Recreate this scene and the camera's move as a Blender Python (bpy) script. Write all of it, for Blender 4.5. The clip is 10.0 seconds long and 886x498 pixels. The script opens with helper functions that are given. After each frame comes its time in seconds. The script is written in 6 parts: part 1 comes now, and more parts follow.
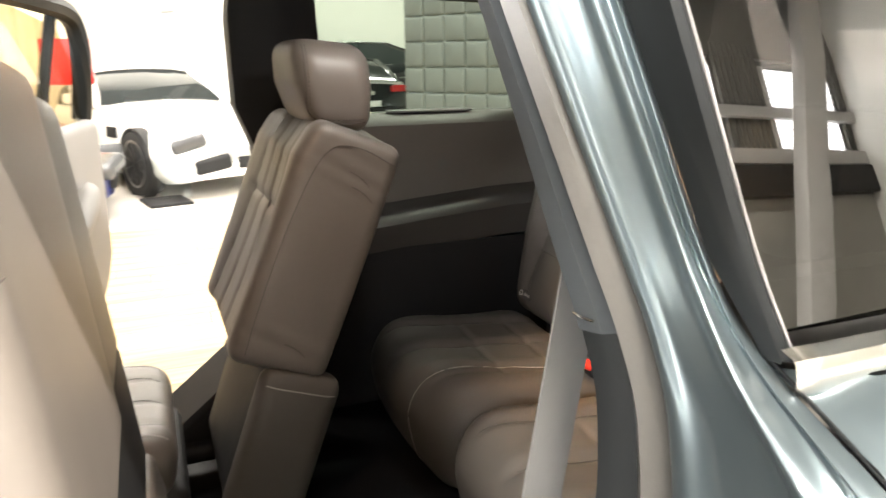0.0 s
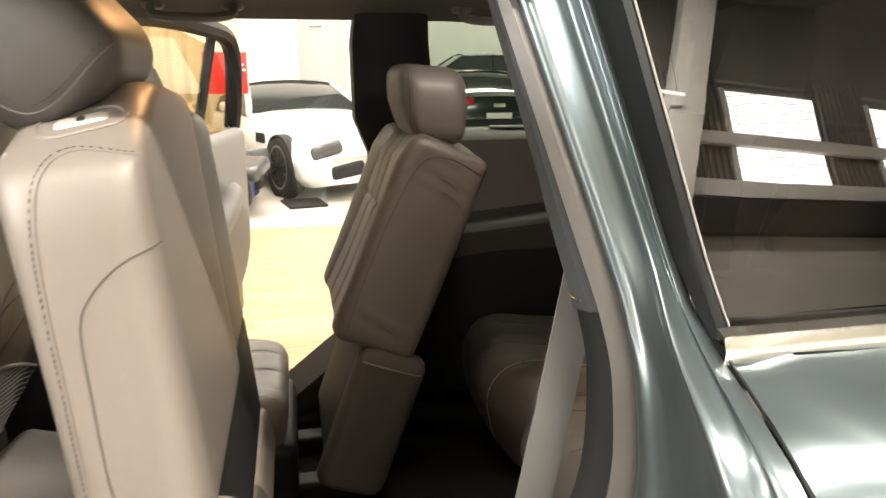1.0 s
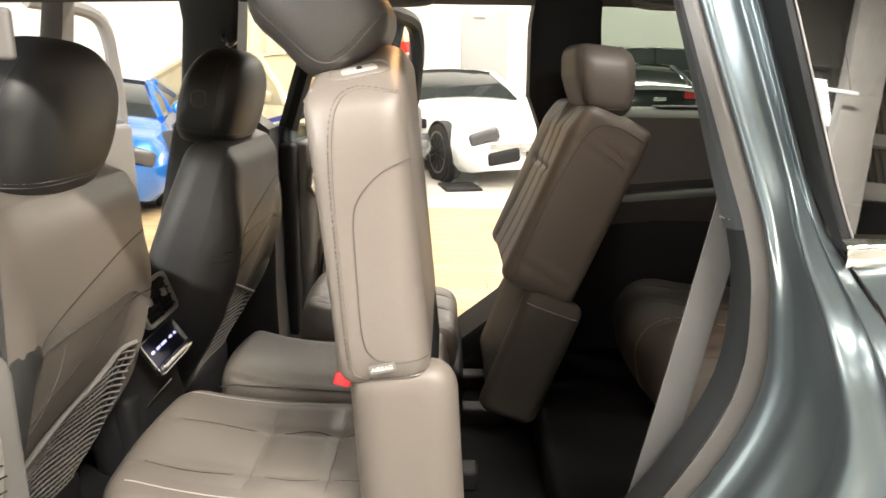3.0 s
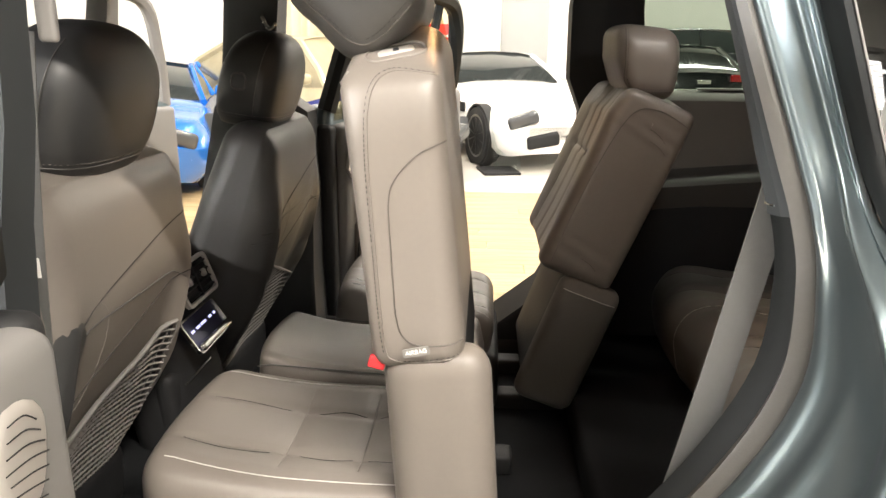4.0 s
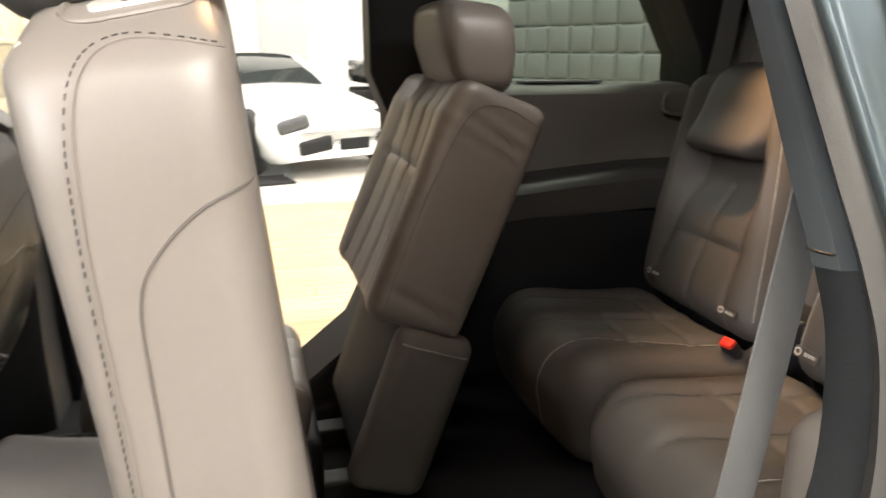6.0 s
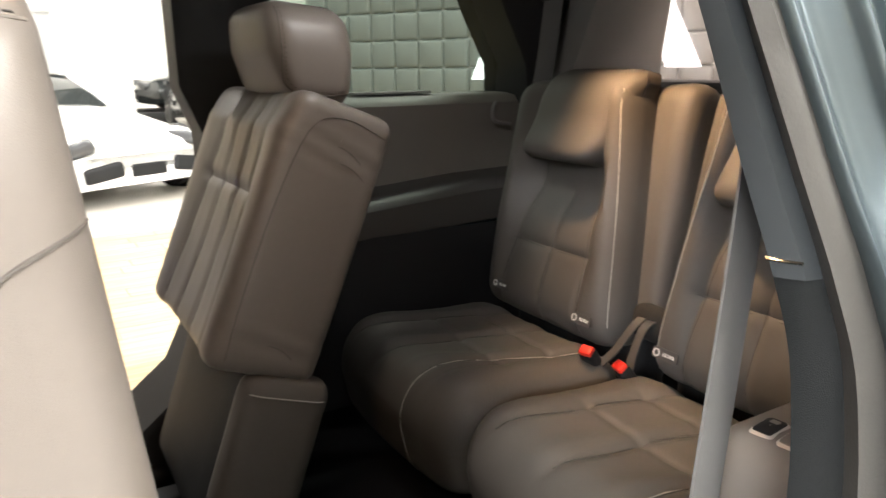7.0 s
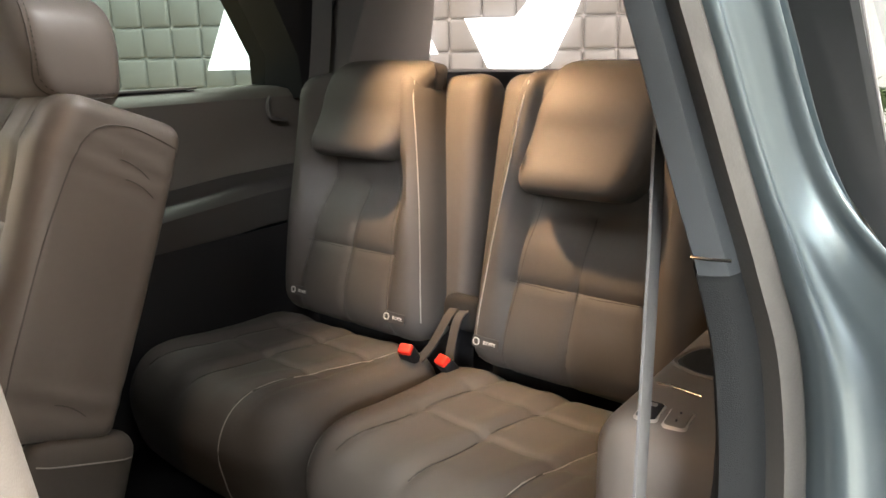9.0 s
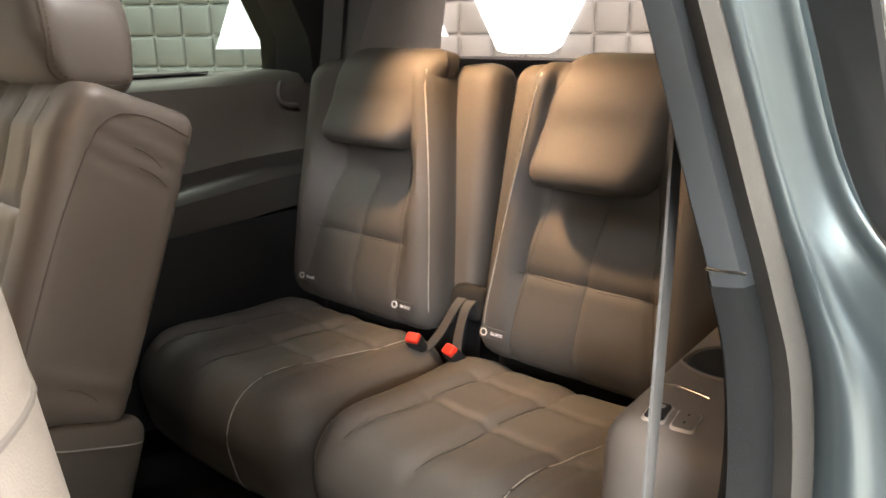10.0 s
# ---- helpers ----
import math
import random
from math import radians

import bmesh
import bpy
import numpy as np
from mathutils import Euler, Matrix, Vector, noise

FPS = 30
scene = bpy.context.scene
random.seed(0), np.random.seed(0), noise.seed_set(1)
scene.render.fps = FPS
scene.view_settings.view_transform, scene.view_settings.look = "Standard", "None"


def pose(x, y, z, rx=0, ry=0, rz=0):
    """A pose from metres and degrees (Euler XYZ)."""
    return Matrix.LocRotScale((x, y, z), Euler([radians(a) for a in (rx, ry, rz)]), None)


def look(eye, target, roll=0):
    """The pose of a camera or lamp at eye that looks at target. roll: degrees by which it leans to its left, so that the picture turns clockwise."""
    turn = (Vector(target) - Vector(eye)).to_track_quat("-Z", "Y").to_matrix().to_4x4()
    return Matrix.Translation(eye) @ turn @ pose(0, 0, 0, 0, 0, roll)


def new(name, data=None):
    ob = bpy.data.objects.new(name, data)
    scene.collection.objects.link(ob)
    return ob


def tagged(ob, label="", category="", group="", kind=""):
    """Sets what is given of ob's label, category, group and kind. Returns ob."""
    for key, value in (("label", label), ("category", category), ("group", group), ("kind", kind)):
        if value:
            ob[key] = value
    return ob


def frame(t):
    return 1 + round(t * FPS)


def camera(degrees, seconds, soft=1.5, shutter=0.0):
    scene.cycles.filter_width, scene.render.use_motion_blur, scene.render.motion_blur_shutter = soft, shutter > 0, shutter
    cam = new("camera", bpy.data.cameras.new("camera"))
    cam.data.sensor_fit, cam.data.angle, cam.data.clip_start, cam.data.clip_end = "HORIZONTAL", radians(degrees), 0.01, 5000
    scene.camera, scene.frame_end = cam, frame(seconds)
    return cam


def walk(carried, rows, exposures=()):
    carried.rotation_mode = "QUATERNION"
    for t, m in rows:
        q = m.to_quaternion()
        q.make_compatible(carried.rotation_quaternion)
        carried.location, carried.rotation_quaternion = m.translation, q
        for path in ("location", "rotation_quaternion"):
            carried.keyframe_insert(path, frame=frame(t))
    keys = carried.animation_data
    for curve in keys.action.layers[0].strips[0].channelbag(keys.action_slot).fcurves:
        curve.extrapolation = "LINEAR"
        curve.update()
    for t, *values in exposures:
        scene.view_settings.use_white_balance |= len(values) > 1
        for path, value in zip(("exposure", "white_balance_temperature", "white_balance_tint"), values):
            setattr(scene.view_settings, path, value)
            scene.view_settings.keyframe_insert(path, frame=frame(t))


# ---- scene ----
from mathutils.bvhtree import BVHTree

cam = camera(63.3, 10.0, shutter=0.5)
PATH = [
    (0, (0.163, -0.075, 1.401), (0.893, 1.717, 0.893), -0.5),
    (0.5, (0.192, -0.185, 1.4), (0.716, 1.684, 0.915), -0.1),
    (1, (0.196, -0.262, 1.423), (0.589, 1.641, 0.946), -0.1),
    (1.5, (0.154, -0.392, 1.409), (0.432, 1.532, 0.939), 0.3),
    (2, (0.126, -0.454, 1.404), (0.298, 1.483, 0.934), 0.4),
    (2.5, (0.116, -0.477, 1.394), (0.193, 1.464, 0.916), 0.6),
    (3, (0.117, -0.491, 1.387), (0.112, 1.447, 0.89), 0.8),
    (3.2, (0.118, -0.494, 1.387), (0.081, 1.44, 0.882), 0.8),
    (4.5, (0.12, -0.453, 1.38), (0.003, 1.463, 0.819), 0.6),
    (5, (0.114, -0.305, 1.366), (0.033, 1.61, 0.796), 0.4),
    (5.5, (0.111, -0.151, 1.352), (0.278, 1.762, 0.793), 0.0),
    (6, (0.069, -0.042, 1.349), (0.574, 1.818, 0.818), -0.0),
    (6.2, (0.055, -0.01, 1.352), (0.677, 1.82, 0.836), 0.0),
    (7.5, (0.046, 0.143, 1.322), (1.21, 1.694, 0.833), -1.0),
    (8, (0.034, 0.176, 1.326), (1.345, 1.603, 0.833), -1.2),
    (8.5, (0.014, 0.2, 1.332), (1.442, 1.502, 0.82), -1.4),
    (9, (0.009, 0.219, 1.343), (1.512, 1.426, 0.812), -1.3),
    (9.5, (-0.001, 0.229, 1.345), (1.537, 1.379, 0.787), -1.2),
    (10, (0.005, 0.225, 1.36), (1.488, 1.435, 0.779), -0.4),
]
walk(cam, [(t, look(eye, target, roll)) for t, eye, target, roll in PATH], [(0, 1.48, 6400, 10), (0.5, 1.12, 6600, 10), (1, 0.87, 6800, 10), (2, 0.71, 6800, 10), (2.5, 0.78, 6700, 10), (3.2, 0.87, 6500, 10), (4.5, 0.83, 6500, 10), (5.5, 0.88, 6300, 10), (6.2, 0.92, 6250, 10), (7.5, 1.28, 6000, 9), (8.5, 1.42, 5950, 9), (9.0, 1.44, 6050, 9), (10, 1.5, 6200, 10)])

# ---- world and light ----
world = bpy.data.worlds.new("hall_air")
scene.world = world
world.use_nodes = True
wn = world.node_tree.nodes
wl = world.node_tree.links
sky = wn.new("ShaderNodeTexSky")
sky.sky_type, sky.sun_disc, sky.sun_elevation, sky.sun_rotation = "NISHITA", False, radians(40), radians(200)
wl.new(sky.outputs[0], wn["Background"].inputs[0])
wn["Background"].inputs[1].default_value = 0.12


def area(name, at, target, sx, sy, watts, colour=(1, 1, 1)):
    lamp = bpy.data.lights.new(name, "AREA")
    lamp.shape, lamp.size, lamp.size_y, lamp.energy, lamp.color = "RECTANGLE", sx, sy, watts, colour
    ob = new(name, lamp)
    ob.matrix_basis = look(at, target)
    return ob


# long strip lamps under the hall's roof, and the small warm lamp in the cabin's roof lining
# the last in the list is fill, added to brighten the quilted wall
for lx, ly, lw in ((-3.5, -3.2, 290), (2.5, -3.4, 900), (-3.5, 6.0, 230), (1.0, 5.4, 120), (0.0, 9.5, 250), (5.5, 17.0, 700), (3.8, 4.0, 360)):
    area("strip_or_fill_lamp", (lx, ly, 6.2), (lx, ly, 0), 3.6, 0.3, lw, (1.0, 0.93, 0.82))
dome = bpy.data.lights.new("reading_lamp", "SPOT")
dome.spot_size, dome.spot_blend, dome.shadow_soft_size, dome.energy, dome.color = radians(84), 0.9, 0.018, 20.0, (1.0, 0.60, 0.30)
area("window_daylight", (-5.9, -6.75, 4.2), (0.4, 1.0, 0.9), 7.0, 1.2, 1350, (1.0, 0.99, 0.97))
second = bpy.data.lights.new("reading_lamp", "AREA")
second.shape, second.size, second.energy, second.color = "DISK", 0.05, 0.6, (1.0, 0.55, 0.24)
new("reading_lamp", second).matrix_basis = look((0.12, 0.80, 1.60), (0.1, 0.6, 0.5))
# unseen fill lamp, added under the roof lining to brighten the cabin
cabin = bpy.data.lights.new("cabin_fill", "AREA")
cabin.shape, cabin.size, cabin.energy, cabin.color = "DISK", 0.08, 0.7, (1.0, 0.94, 0.86)
new("cabin_fill", cabin).matrix_basis = look((0.55, 1.05, 1.60), (0.75, 1.12, 0.8))
new("reading_lamp", dome).matrix_basis = look((0.90, 1.14, 1.60), (1.09, 0.95, 1.12))


# ---- materials ----
def bsdf_mat(name):
    m = bpy.data.materials.new(name)
    m.use_nodes = True
    return m, m.node_tree.nodes, m.node_tree.links, m.node_tree.nodes["Principled BSDF"]


def mat(name, colour, rough=0.5, metal=0.0, vary=0.12, scale=6.0, bump=0.0, bump_scale=300.0, bump_kind="noise", coat=0.0, sheen=0.0, spec=0.5, emit=0.0):
    """A surface with soft blotches, fine grain and relief, all at real size."""
    m, n, l, b = bsdf_mat(name)
    co = n.new("ShaderNodeTexCoord")
    big = n.new("ShaderNodeTexNoise")
    big.inputs["Scale"].default_value, big.inputs["Detail"].default_value = scale, 6
    fine = n.new("ShaderNodeTexNoise")
    fine.inputs["Scale"].default_value = scale * 22
    for tex in (big, fine):
        l.new(co.outputs["Object"], tex.inputs["Vector"])
    add = n.new("ShaderNodeMath")
    add.operation = "MULTIPLY_ADD"
    add.inputs[1].default_value = 0.35
    l.new(fine.outputs[0], add.inputs[0])
    l.new(big.outputs[0], add.inputs[2])
    ramp = n.new("ShaderNodeMapRange")
    ramp.inputs["From Min"].default_value, ramp.inputs["From Max"].default_value = 0.35, 1.0
    ramp.inputs["To Min"].default_value, ramp.inputs["To Max"].default_value = 1 - vary, 1 + vary
    l.new(add.outputs[0], ramp.inputs["Value"])
    mul = n.new("ShaderNodeVectorMath")
    mul.operation = "SCALE"
    mul.inputs[0].default_value = colour
    l.new(ramp.outputs[0], mul.inputs["Scale"])
    l.new(mul.outputs[0], b.inputs["Base Color"])
    rr = n.new("ShaderNodeMapRange")
    rr.inputs["To Min"].default_value, rr.inputs["To Max"].default_value = max(0.02, rough - 0.06), min(1, rough + 0.06)
    l.new(big.outputs[0], rr.inputs["Value"])
    l.new(rr.outputs[0], b.inputs["Roughness"])
    b.inputs["Metallic"].default_value = metal
    b.inputs["Specular IOR Level"].default_value = spec
    b.inputs["Coat Weight"].default_value = coat
    b.inputs["Coat Roughness"].default_value = 0.04
    b.inputs["Sheen Weight"].default_value = sheen
    if emit:
        b.inputs["Emission Color"].default_value = (*colour, 1)
        b.inputs["Emission Strength"].default_value = emit
    if bump:
        if bump_kind == "cells":
            t = n.new("ShaderNodeTexVoronoi")
            t.feature = "DISTANCE_TO_EDGE"
        elif bump_kind == "weave":
            t = n.new("ShaderNodeTexWave")
            t.inputs["Distortion"].default_value = 1.5
        else:
            t = n.new("ShaderNodeTexNoise")
        t.inputs["Scale"].default_value = bump_scale
        l.new(co.outputs["Object"], t.inputs["Vector"])
        bp = n.new("ShaderNodeBump")
        bp.inputs["Strength"].default_value, bp.inputs["Distance"].default_value = bump, 0.002
        l.new(t.outputs[0], bp.inputs["Height"])
        l.new(bp.outputs[0], b.inputs["Normal"])
    return m


def glass_mat(name, tint, gloss=1.45):
    """Thin pane: tinted see-through with a mirror gloss by Fresnel."""
    m, n, l, b = bsdf_mat(name)
    n.remove(b)
    tr, gl, mix, lw, pw, ma = (n.new("ShaderNode" + k) for k in ("BsdfTransparent", "BsdfGlossy", "MixShader", "LayerWeight", "Math", "Math"))
    tr.inputs[0].default_value = (*tint, 1)
    gl.inputs["Roughness"].default_value = 0.01
    f0 = ((gloss - 1) / (gloss + 1)) ** 2
    lw.inputs[0].default_value = 0.5
    pw.operation, ma.operation = "POWER", "MULTIPLY_ADD"
    pw.inputs[1].default_value, ma.inputs[1].default_value, ma.inputs[2].default_value = 5.0, 1 - f0, f0
    l.new(lw.outputs["Facing"], pw.inputs[0])
    l.new(pw.outputs[0], ma.inputs[0])
    fr = ma
    l.new(fr.outputs[0], mix.inputs[0])
    l.new(tr.outputs[0], mix.inputs[1])
    l.new(gl.outputs[0], mix.inputs[2])
    l.new(mix.outputs[0], n["Material Output"].inputs[0])
    return m


def lamp_mat(name, colour, strength):
    m, n, l, b = bsdf_mat(name)
    b.inputs["Base Color"].default_value = (*colour, 1)
    b.inputs["Emission Color"].default_value = (*colour, 1)
    b.inputs["Emission Strength"].default_value = strength
    return m


LEATHER = mat("grey_brown_leather", (0.158, 0.138, 0.122), 0.42, vary=0.07, bump=0.1, bump_scale=800, bump_kind="cells")
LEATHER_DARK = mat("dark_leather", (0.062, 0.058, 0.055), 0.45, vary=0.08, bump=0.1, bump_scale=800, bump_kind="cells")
# cabin leather darkened, so the third row's dimness is in the base colour
LEATHER_REAR_SHADED = mat("shaded_rear_leather", (0.088, 0.080, 0.072), 0.56, spec=0.35, vary=0.08, bump=0.1, bump_scale=800, bump_kind="cells")
PIPING_REAR = mat("grey_rear_piping", (0.40, 0.38, 0.35), 0.5)
# two darker leathers: the shade in pressed seams and creases, given as colour
CREASE_SHADE = mat("crease_shade_leather", (0.085, 0.074, 0.065), 0.6)
SEAM_SHADE = mat("seam_shade_leather", (0.030, 0.026, 0.023), 0.7)
LEATHER_BLACK = mat("black_leather", (0.03, 0.03, 0.031), 0.45, vary=0.1, bump=0.1, bump_scale=800, bump_kind="cells")
THREAD = mat("pale_thread", (0.33, 0.31, 0.29), 0.7)
THREAD_DARK = mat("dark_thread", (0.035, 0.032, 0.03), 0.7)
PIPING = mat("pale_piping", (0.46, 0.44, 0.41), 0.45)
# near-black that puts the shade of slits and hollows into the colour
CREVICE_SHADE = mat("crevice_shade", (0.012, 0.011, 0.01), 0.9)
TRIM_GREY = mat("grey_soft_plastic", (0.21, 0.20, 0.195), 0.55, vary=0.05, bump=0.1, bump_scale=900, bump_kind="cells")
TRIM_LOW = mat("taupe_plastic", (0.19, 0.165, 0.145), 0.5, vary=0.05, bump=0.1, bump_scale=900, bump_kind="cells")
TRIM_DARK = mat("dark_plastic", (0.017, 0.017, 0.018), 0.58, spec=0.25, vary=0.1, bump=0.1, bump_scale=900, bump_kind="cells")
TRIM_BROWN = mat("brown_grey_plastic", (0.17, 0.158, 0.142), 0.5, vary=0.08, bump=0.1, bump_scale=900, bump_kind="cells")
PILLAR = mat("grey_pillar_plastic", (0.036, 0.040, 0.043), 0.58, spec=0.22, vary=0.05, bump=0.12, bump_scale=900, bump_kind="cells")
LOW_TRIM = mat("black_grained_plastic", (0.009, 0.010, 0.0105), 0.6, spec=0.16, vary=0.15, bump=0.25, bump_scale=700, bump_kind="cells")
FRAME_BLACK = mat("satin_black_frame", (0.008, 0.009, 0.0095), 0.5, spec=0.25)
RUBBER = mat("black_rubber", (0.022, 0.022, 0.023), 0.6, bump=0.1, bump_scale=400)
SEAL = mat("grey_seal_rubber", (0.052, 0.049, 0.045), 0.42, bump=0.1, bump_scale=400)
HEADLINER = mat("black_roof_lining", (0.02, 0.019, 0.018), 0.95, sheen=0.2, bump=0.2, bump_scale=1200)
CARPET = mat("dark_carpet", (0.011, 0.0115, 0.0125), 0.95, vary=0.25, spec=0.05, sheen=0.0, bump=0.6, bump_scale=900)
PAINT = mat("blue_grey_metallic_paint", (0.125, 0.155, 0.168), 0.31, metal=0.75, vary=0.03, coat=0.5)
WHITE_PAINT = mat("white_car_paint", (0.8, 0.79, 0.76), 0.25, coat=1.0, vary=0.03)
BLUE_PAINT = mat("bright_blue_car_paint", (0.01, 0.16, 0.62), 0.25, metal=0.3, coat=1.0, vary=0.05)
NAVY_PAINT = mat("navy_car_paint", (0.012, 0.02, 0.13), 0.3, coat=1.0)
BLACK_PAINT = mat("black_car_paint", (0.012, 0.015, 0.016), 0.2, coat=1.0)
SAND_GLASS = mat("pale_sand_glass", (0.36, 0.31, 0.2), 0.2, coat=0.5)
SAND_PAINT = mat("sand_car_paint", (0.5, 0.43, 0.28), 0.35, coat=0.6)
CHROME = mat("satin_chrome", (0.82, 0.81, 0.79), 0.16, metal=1.0, vary=0.03)
SILVER = mat("pale_metal_trim", (0.62, 0.58, 0.54), 0.38, metal=0.55, vary=0.04, bump=0.08, bump_scale=500, bump_kind="cells")
BELT = mat("grey_belt_webbing", (0.095, 0.093, 0.091), 0.7, bump=0.15, bump_scale=420, bump_kind="weave")
RED = mat("red_buckle_plastic", (0.75, 0.03, 0.015), 0.4)
RED_CLOTH = mat("red_tab_cloth", (0.5, 0.015, 0.02), 0.7)
NET = mat("grey_net_cord", (0.17, 0.16, 0.15), 0.75)
TYRE = mat("tyre_rubber", (0.02, 0.02, 0.02), 0.75)
RIM = mat("dark_wheel_metal", (0.36, 0.36, 0.36), 0.35, metal=0.9)
LABEL = mat("pale_label", (0.75, 0.74, 0.72), 0.6)
TAG = mat("grey_cloth_tag", (0.2, 0.19, 0.18), 0.8)
AMBIENT = lamp_mat("blue_ambient_light", (0.05, 0.02, 1.0), 0.6)
SCREEN = mat("dark_glossy_screen", (0.05, 0.05, 0.09), 0.1)
SCREEN_INK = lamp_mat("pale_screen_symbols", (0.6, 0.6, 1.0), 0.8)
GLASS_TINT = glass_mat("privacy_glass", (0.25, 0.295, 0.262), 1.3)
GLASS_DOOR = glass_mat("tinted_door_glass", (0.80, 0.74, 0.62), 1.25)
GLASS_DARK = glass_mat("dark_quarter_glass", (0.05, 0.052, 0.05), 2.5)
GLASS_CLEAR = glass_mat("clear_acrylic", (0.93, 0.95, 0.94))
CAR_GLASS = mat("car_window_glass", (0.03, 0.035, 0.035), 0.06, coat=0.5)
HEADLAMP = mat("headlamp_glass", (0.06, 0.062, 0.065), 0.25, coat=0.4)
TAIL = mat("red_tail_lamp", (0.45, 0.01, 0.01), 0.15, coat=1.0)
WALL_WHITE = mat("white_wall_paint", (0.82, 0.81, 0.77), 0.8, vary=0.03, scale=1.2)
WALL_GREY = mat("grey_panel_paint", (0.42, 0.42, 0.41), 0.6, vary=0.03)
CURTAIN = mat("beige_curtain", (0.62, 0.55, 0.40), 0.9, vary=0.08, bump=0.3, bump_scale=300)
FLOOR = mat("pale_concrete", (0.56, 0.53, 0.48), 0.45, vary=0.08, scale=1.6, bump=0.05, bump_scale=40)
QUILT = mat("grey_quilted_leather", (0.215, 0.222, 0.215), 0.45, vary=0.06, bump=0.1, bump_scale=500, bump_kind="cells")
ROOF_SHEET = mat("dark_corrugated_sheet", (0.15, 0.147, 0.135), 0.6, vary=0.2)
STEEL = mat("grey_steel_beam", (0.5, 0.49, 0.47), 0.5, metal=0.0, vary=0.1)
DARK_BLIND = mat("grey_wall_sheet", (0.12, 0.118, 0.108), 0.7, vary=0.15, scale=2)
SIGN_RED = mat("red_sign_paint", (0.6, 0.02, 0.015), 0.5)
SIGN_WHITE = lamp_mat("lit_white_sign", (1.0, 1.0, 0.97), 2.0)
WINDOW_LIGHT = lamp_mat("bright_window", (1.0, 0.98, 0.95), 5.0)
STITCH = mat("grey_brown_thread", (0.21, 0.19, 0.175), 0.7)
LOWER_WALL = mat("grey_lower_wall", (0.3, 0.29, 0.26), 0.6, vary=0.1, scale=1.5)
LEAF = mat("palm_leaf", (0.07, 0.11, 0.03), 0.5, vary=0.3)
BARK = mat("palm_bark", (0.2, 0.14, 0.09), 0.9, vary=0.3, bump=0.5, bump_scale=60)
ENGINE = mat("engine_metal", (0.3, 0.3, 0.3), 0.3, metal=0.9, vary=0.3)

# plank floor: each board its own tone, with grain along it
WOOD, wn_, wl_, wb_ = bsdf_mat("oak_floor_boards")
w_info, w_co, w_map, w_tex, w_ramp, w_mix = (wn_.new("ShaderNode" + k) for k in ("ObjectInfo", "TexCoord", "Mapping", "TexNoise", "ValToRGB", "Mix"))
w_map.inputs["Scale"].default_value = (1.2, 14, 14)
wl_.new(w_co.outputs["Object"], w_map.inputs[0])
w_off = wn_.new("ShaderNodeVectorMath")
wl_.new(w_info.outputs["Location"], w_off.inputs[1])
wl_.new(w_map.outputs[0], w_off.inputs[0])
wl_.new(w_off.outputs[0], w_tex.inputs["Vector"])
w_tex.inputs["Scale"].default_value, w_tex.inputs["Detail"].default_value = 2.2, 8
w_ramp.color_ramp.elements[0].position, w_ramp.color_ramp.elements[1].position = 0.3, 0.72
w_ramp.color_ramp.elements[0].color, w_ramp.color_ramp.elements[1].color = (0.42, 0.28, 0.13, 1), (0.58, 0.43, 0.24, 1)
wl_.new(w_tex.outputs[0], w_ramp.inputs[0])
w_mix.data_type = "RGBA"
w_mix.blend_type = "MULTIPLY"
w_mix.inputs[0].default_value = 1.0
w_tone = wn_.new("ShaderNodeMapRange")
w_tone.inputs["To Min"].default_value, w_tone.inputs["To Max"].default_value = 0.78, 1.12
wl_.new(w_info.outputs["Random"], w_tone.inputs["Value"])
wl_.new(w_ramp.outputs[0], w_mix.inputs[6])
wl_.new(w_tone.outputs[0], w_mix.inputs[7])
wl_.new(w_mix.outputs[2], wb_.inputs["Base Color"])
wb_.inputs["Roughness"].default_value = 0.4


# ---- mesh helpers ----
def thing(name, base, label, category, group="", kind="", m=None):
    """An Empty at the thing's base; its parts are modelled in world places."""
    ob = new(name)
    ob.empty_display_size = 0.1
    ob.matrix_basis = (m or Matrix()) @ Matrix.Translation(base)
    ob["_x"], ob["_y"], ob["_z"] = base
    return tagged(ob, label, category, group, kind)


def mesh_of(bm, name, material, smooth=True):
    me = bpy.data.meshes.new(name)
    bmesh.ops.recalc_face_normals(bm, faces=bm.faces[:])
    bm.to_mesh(me)
    bm.free()
    if smooth:
        me.shade_smooth()
        me.set_sharp_from_angle(angle=radians(42))
    for m in material if isinstance(material, (list, tuple)) else (material,):
        me.materials.append(m)
    return me


def part(name, bm, material, parent=None, label="", smooth=True):
    """One mesh object, modelled in world places, under a thing or under a part."""
    ob = new(name, mesh_of(bm, name, material, smooth))
    if parent is not None:
        ob.parent = parent
        if parent.type == "EMPTY":
            ob.matrix_parent_inverse = Matrix.Translation((-parent["_x"], -parent["_y"], -parent["_z"]))
    return tagged(ob, label)


def spread(d, r, k, m):
    """Places along an edge of length d: k steps round each corner of radius r, m between."""
    r = min(r, d / 2 - 1e-4)
    a = [-d / 2 + r * (1 - math.cos(math.pi / 2 * i / k)) for i in range(k)]
    a += [-d / 2 + r + (d - 2 * r) * i / m for i in range(m + 1)]
    return a + [-v for v in a[:k][::-1]]


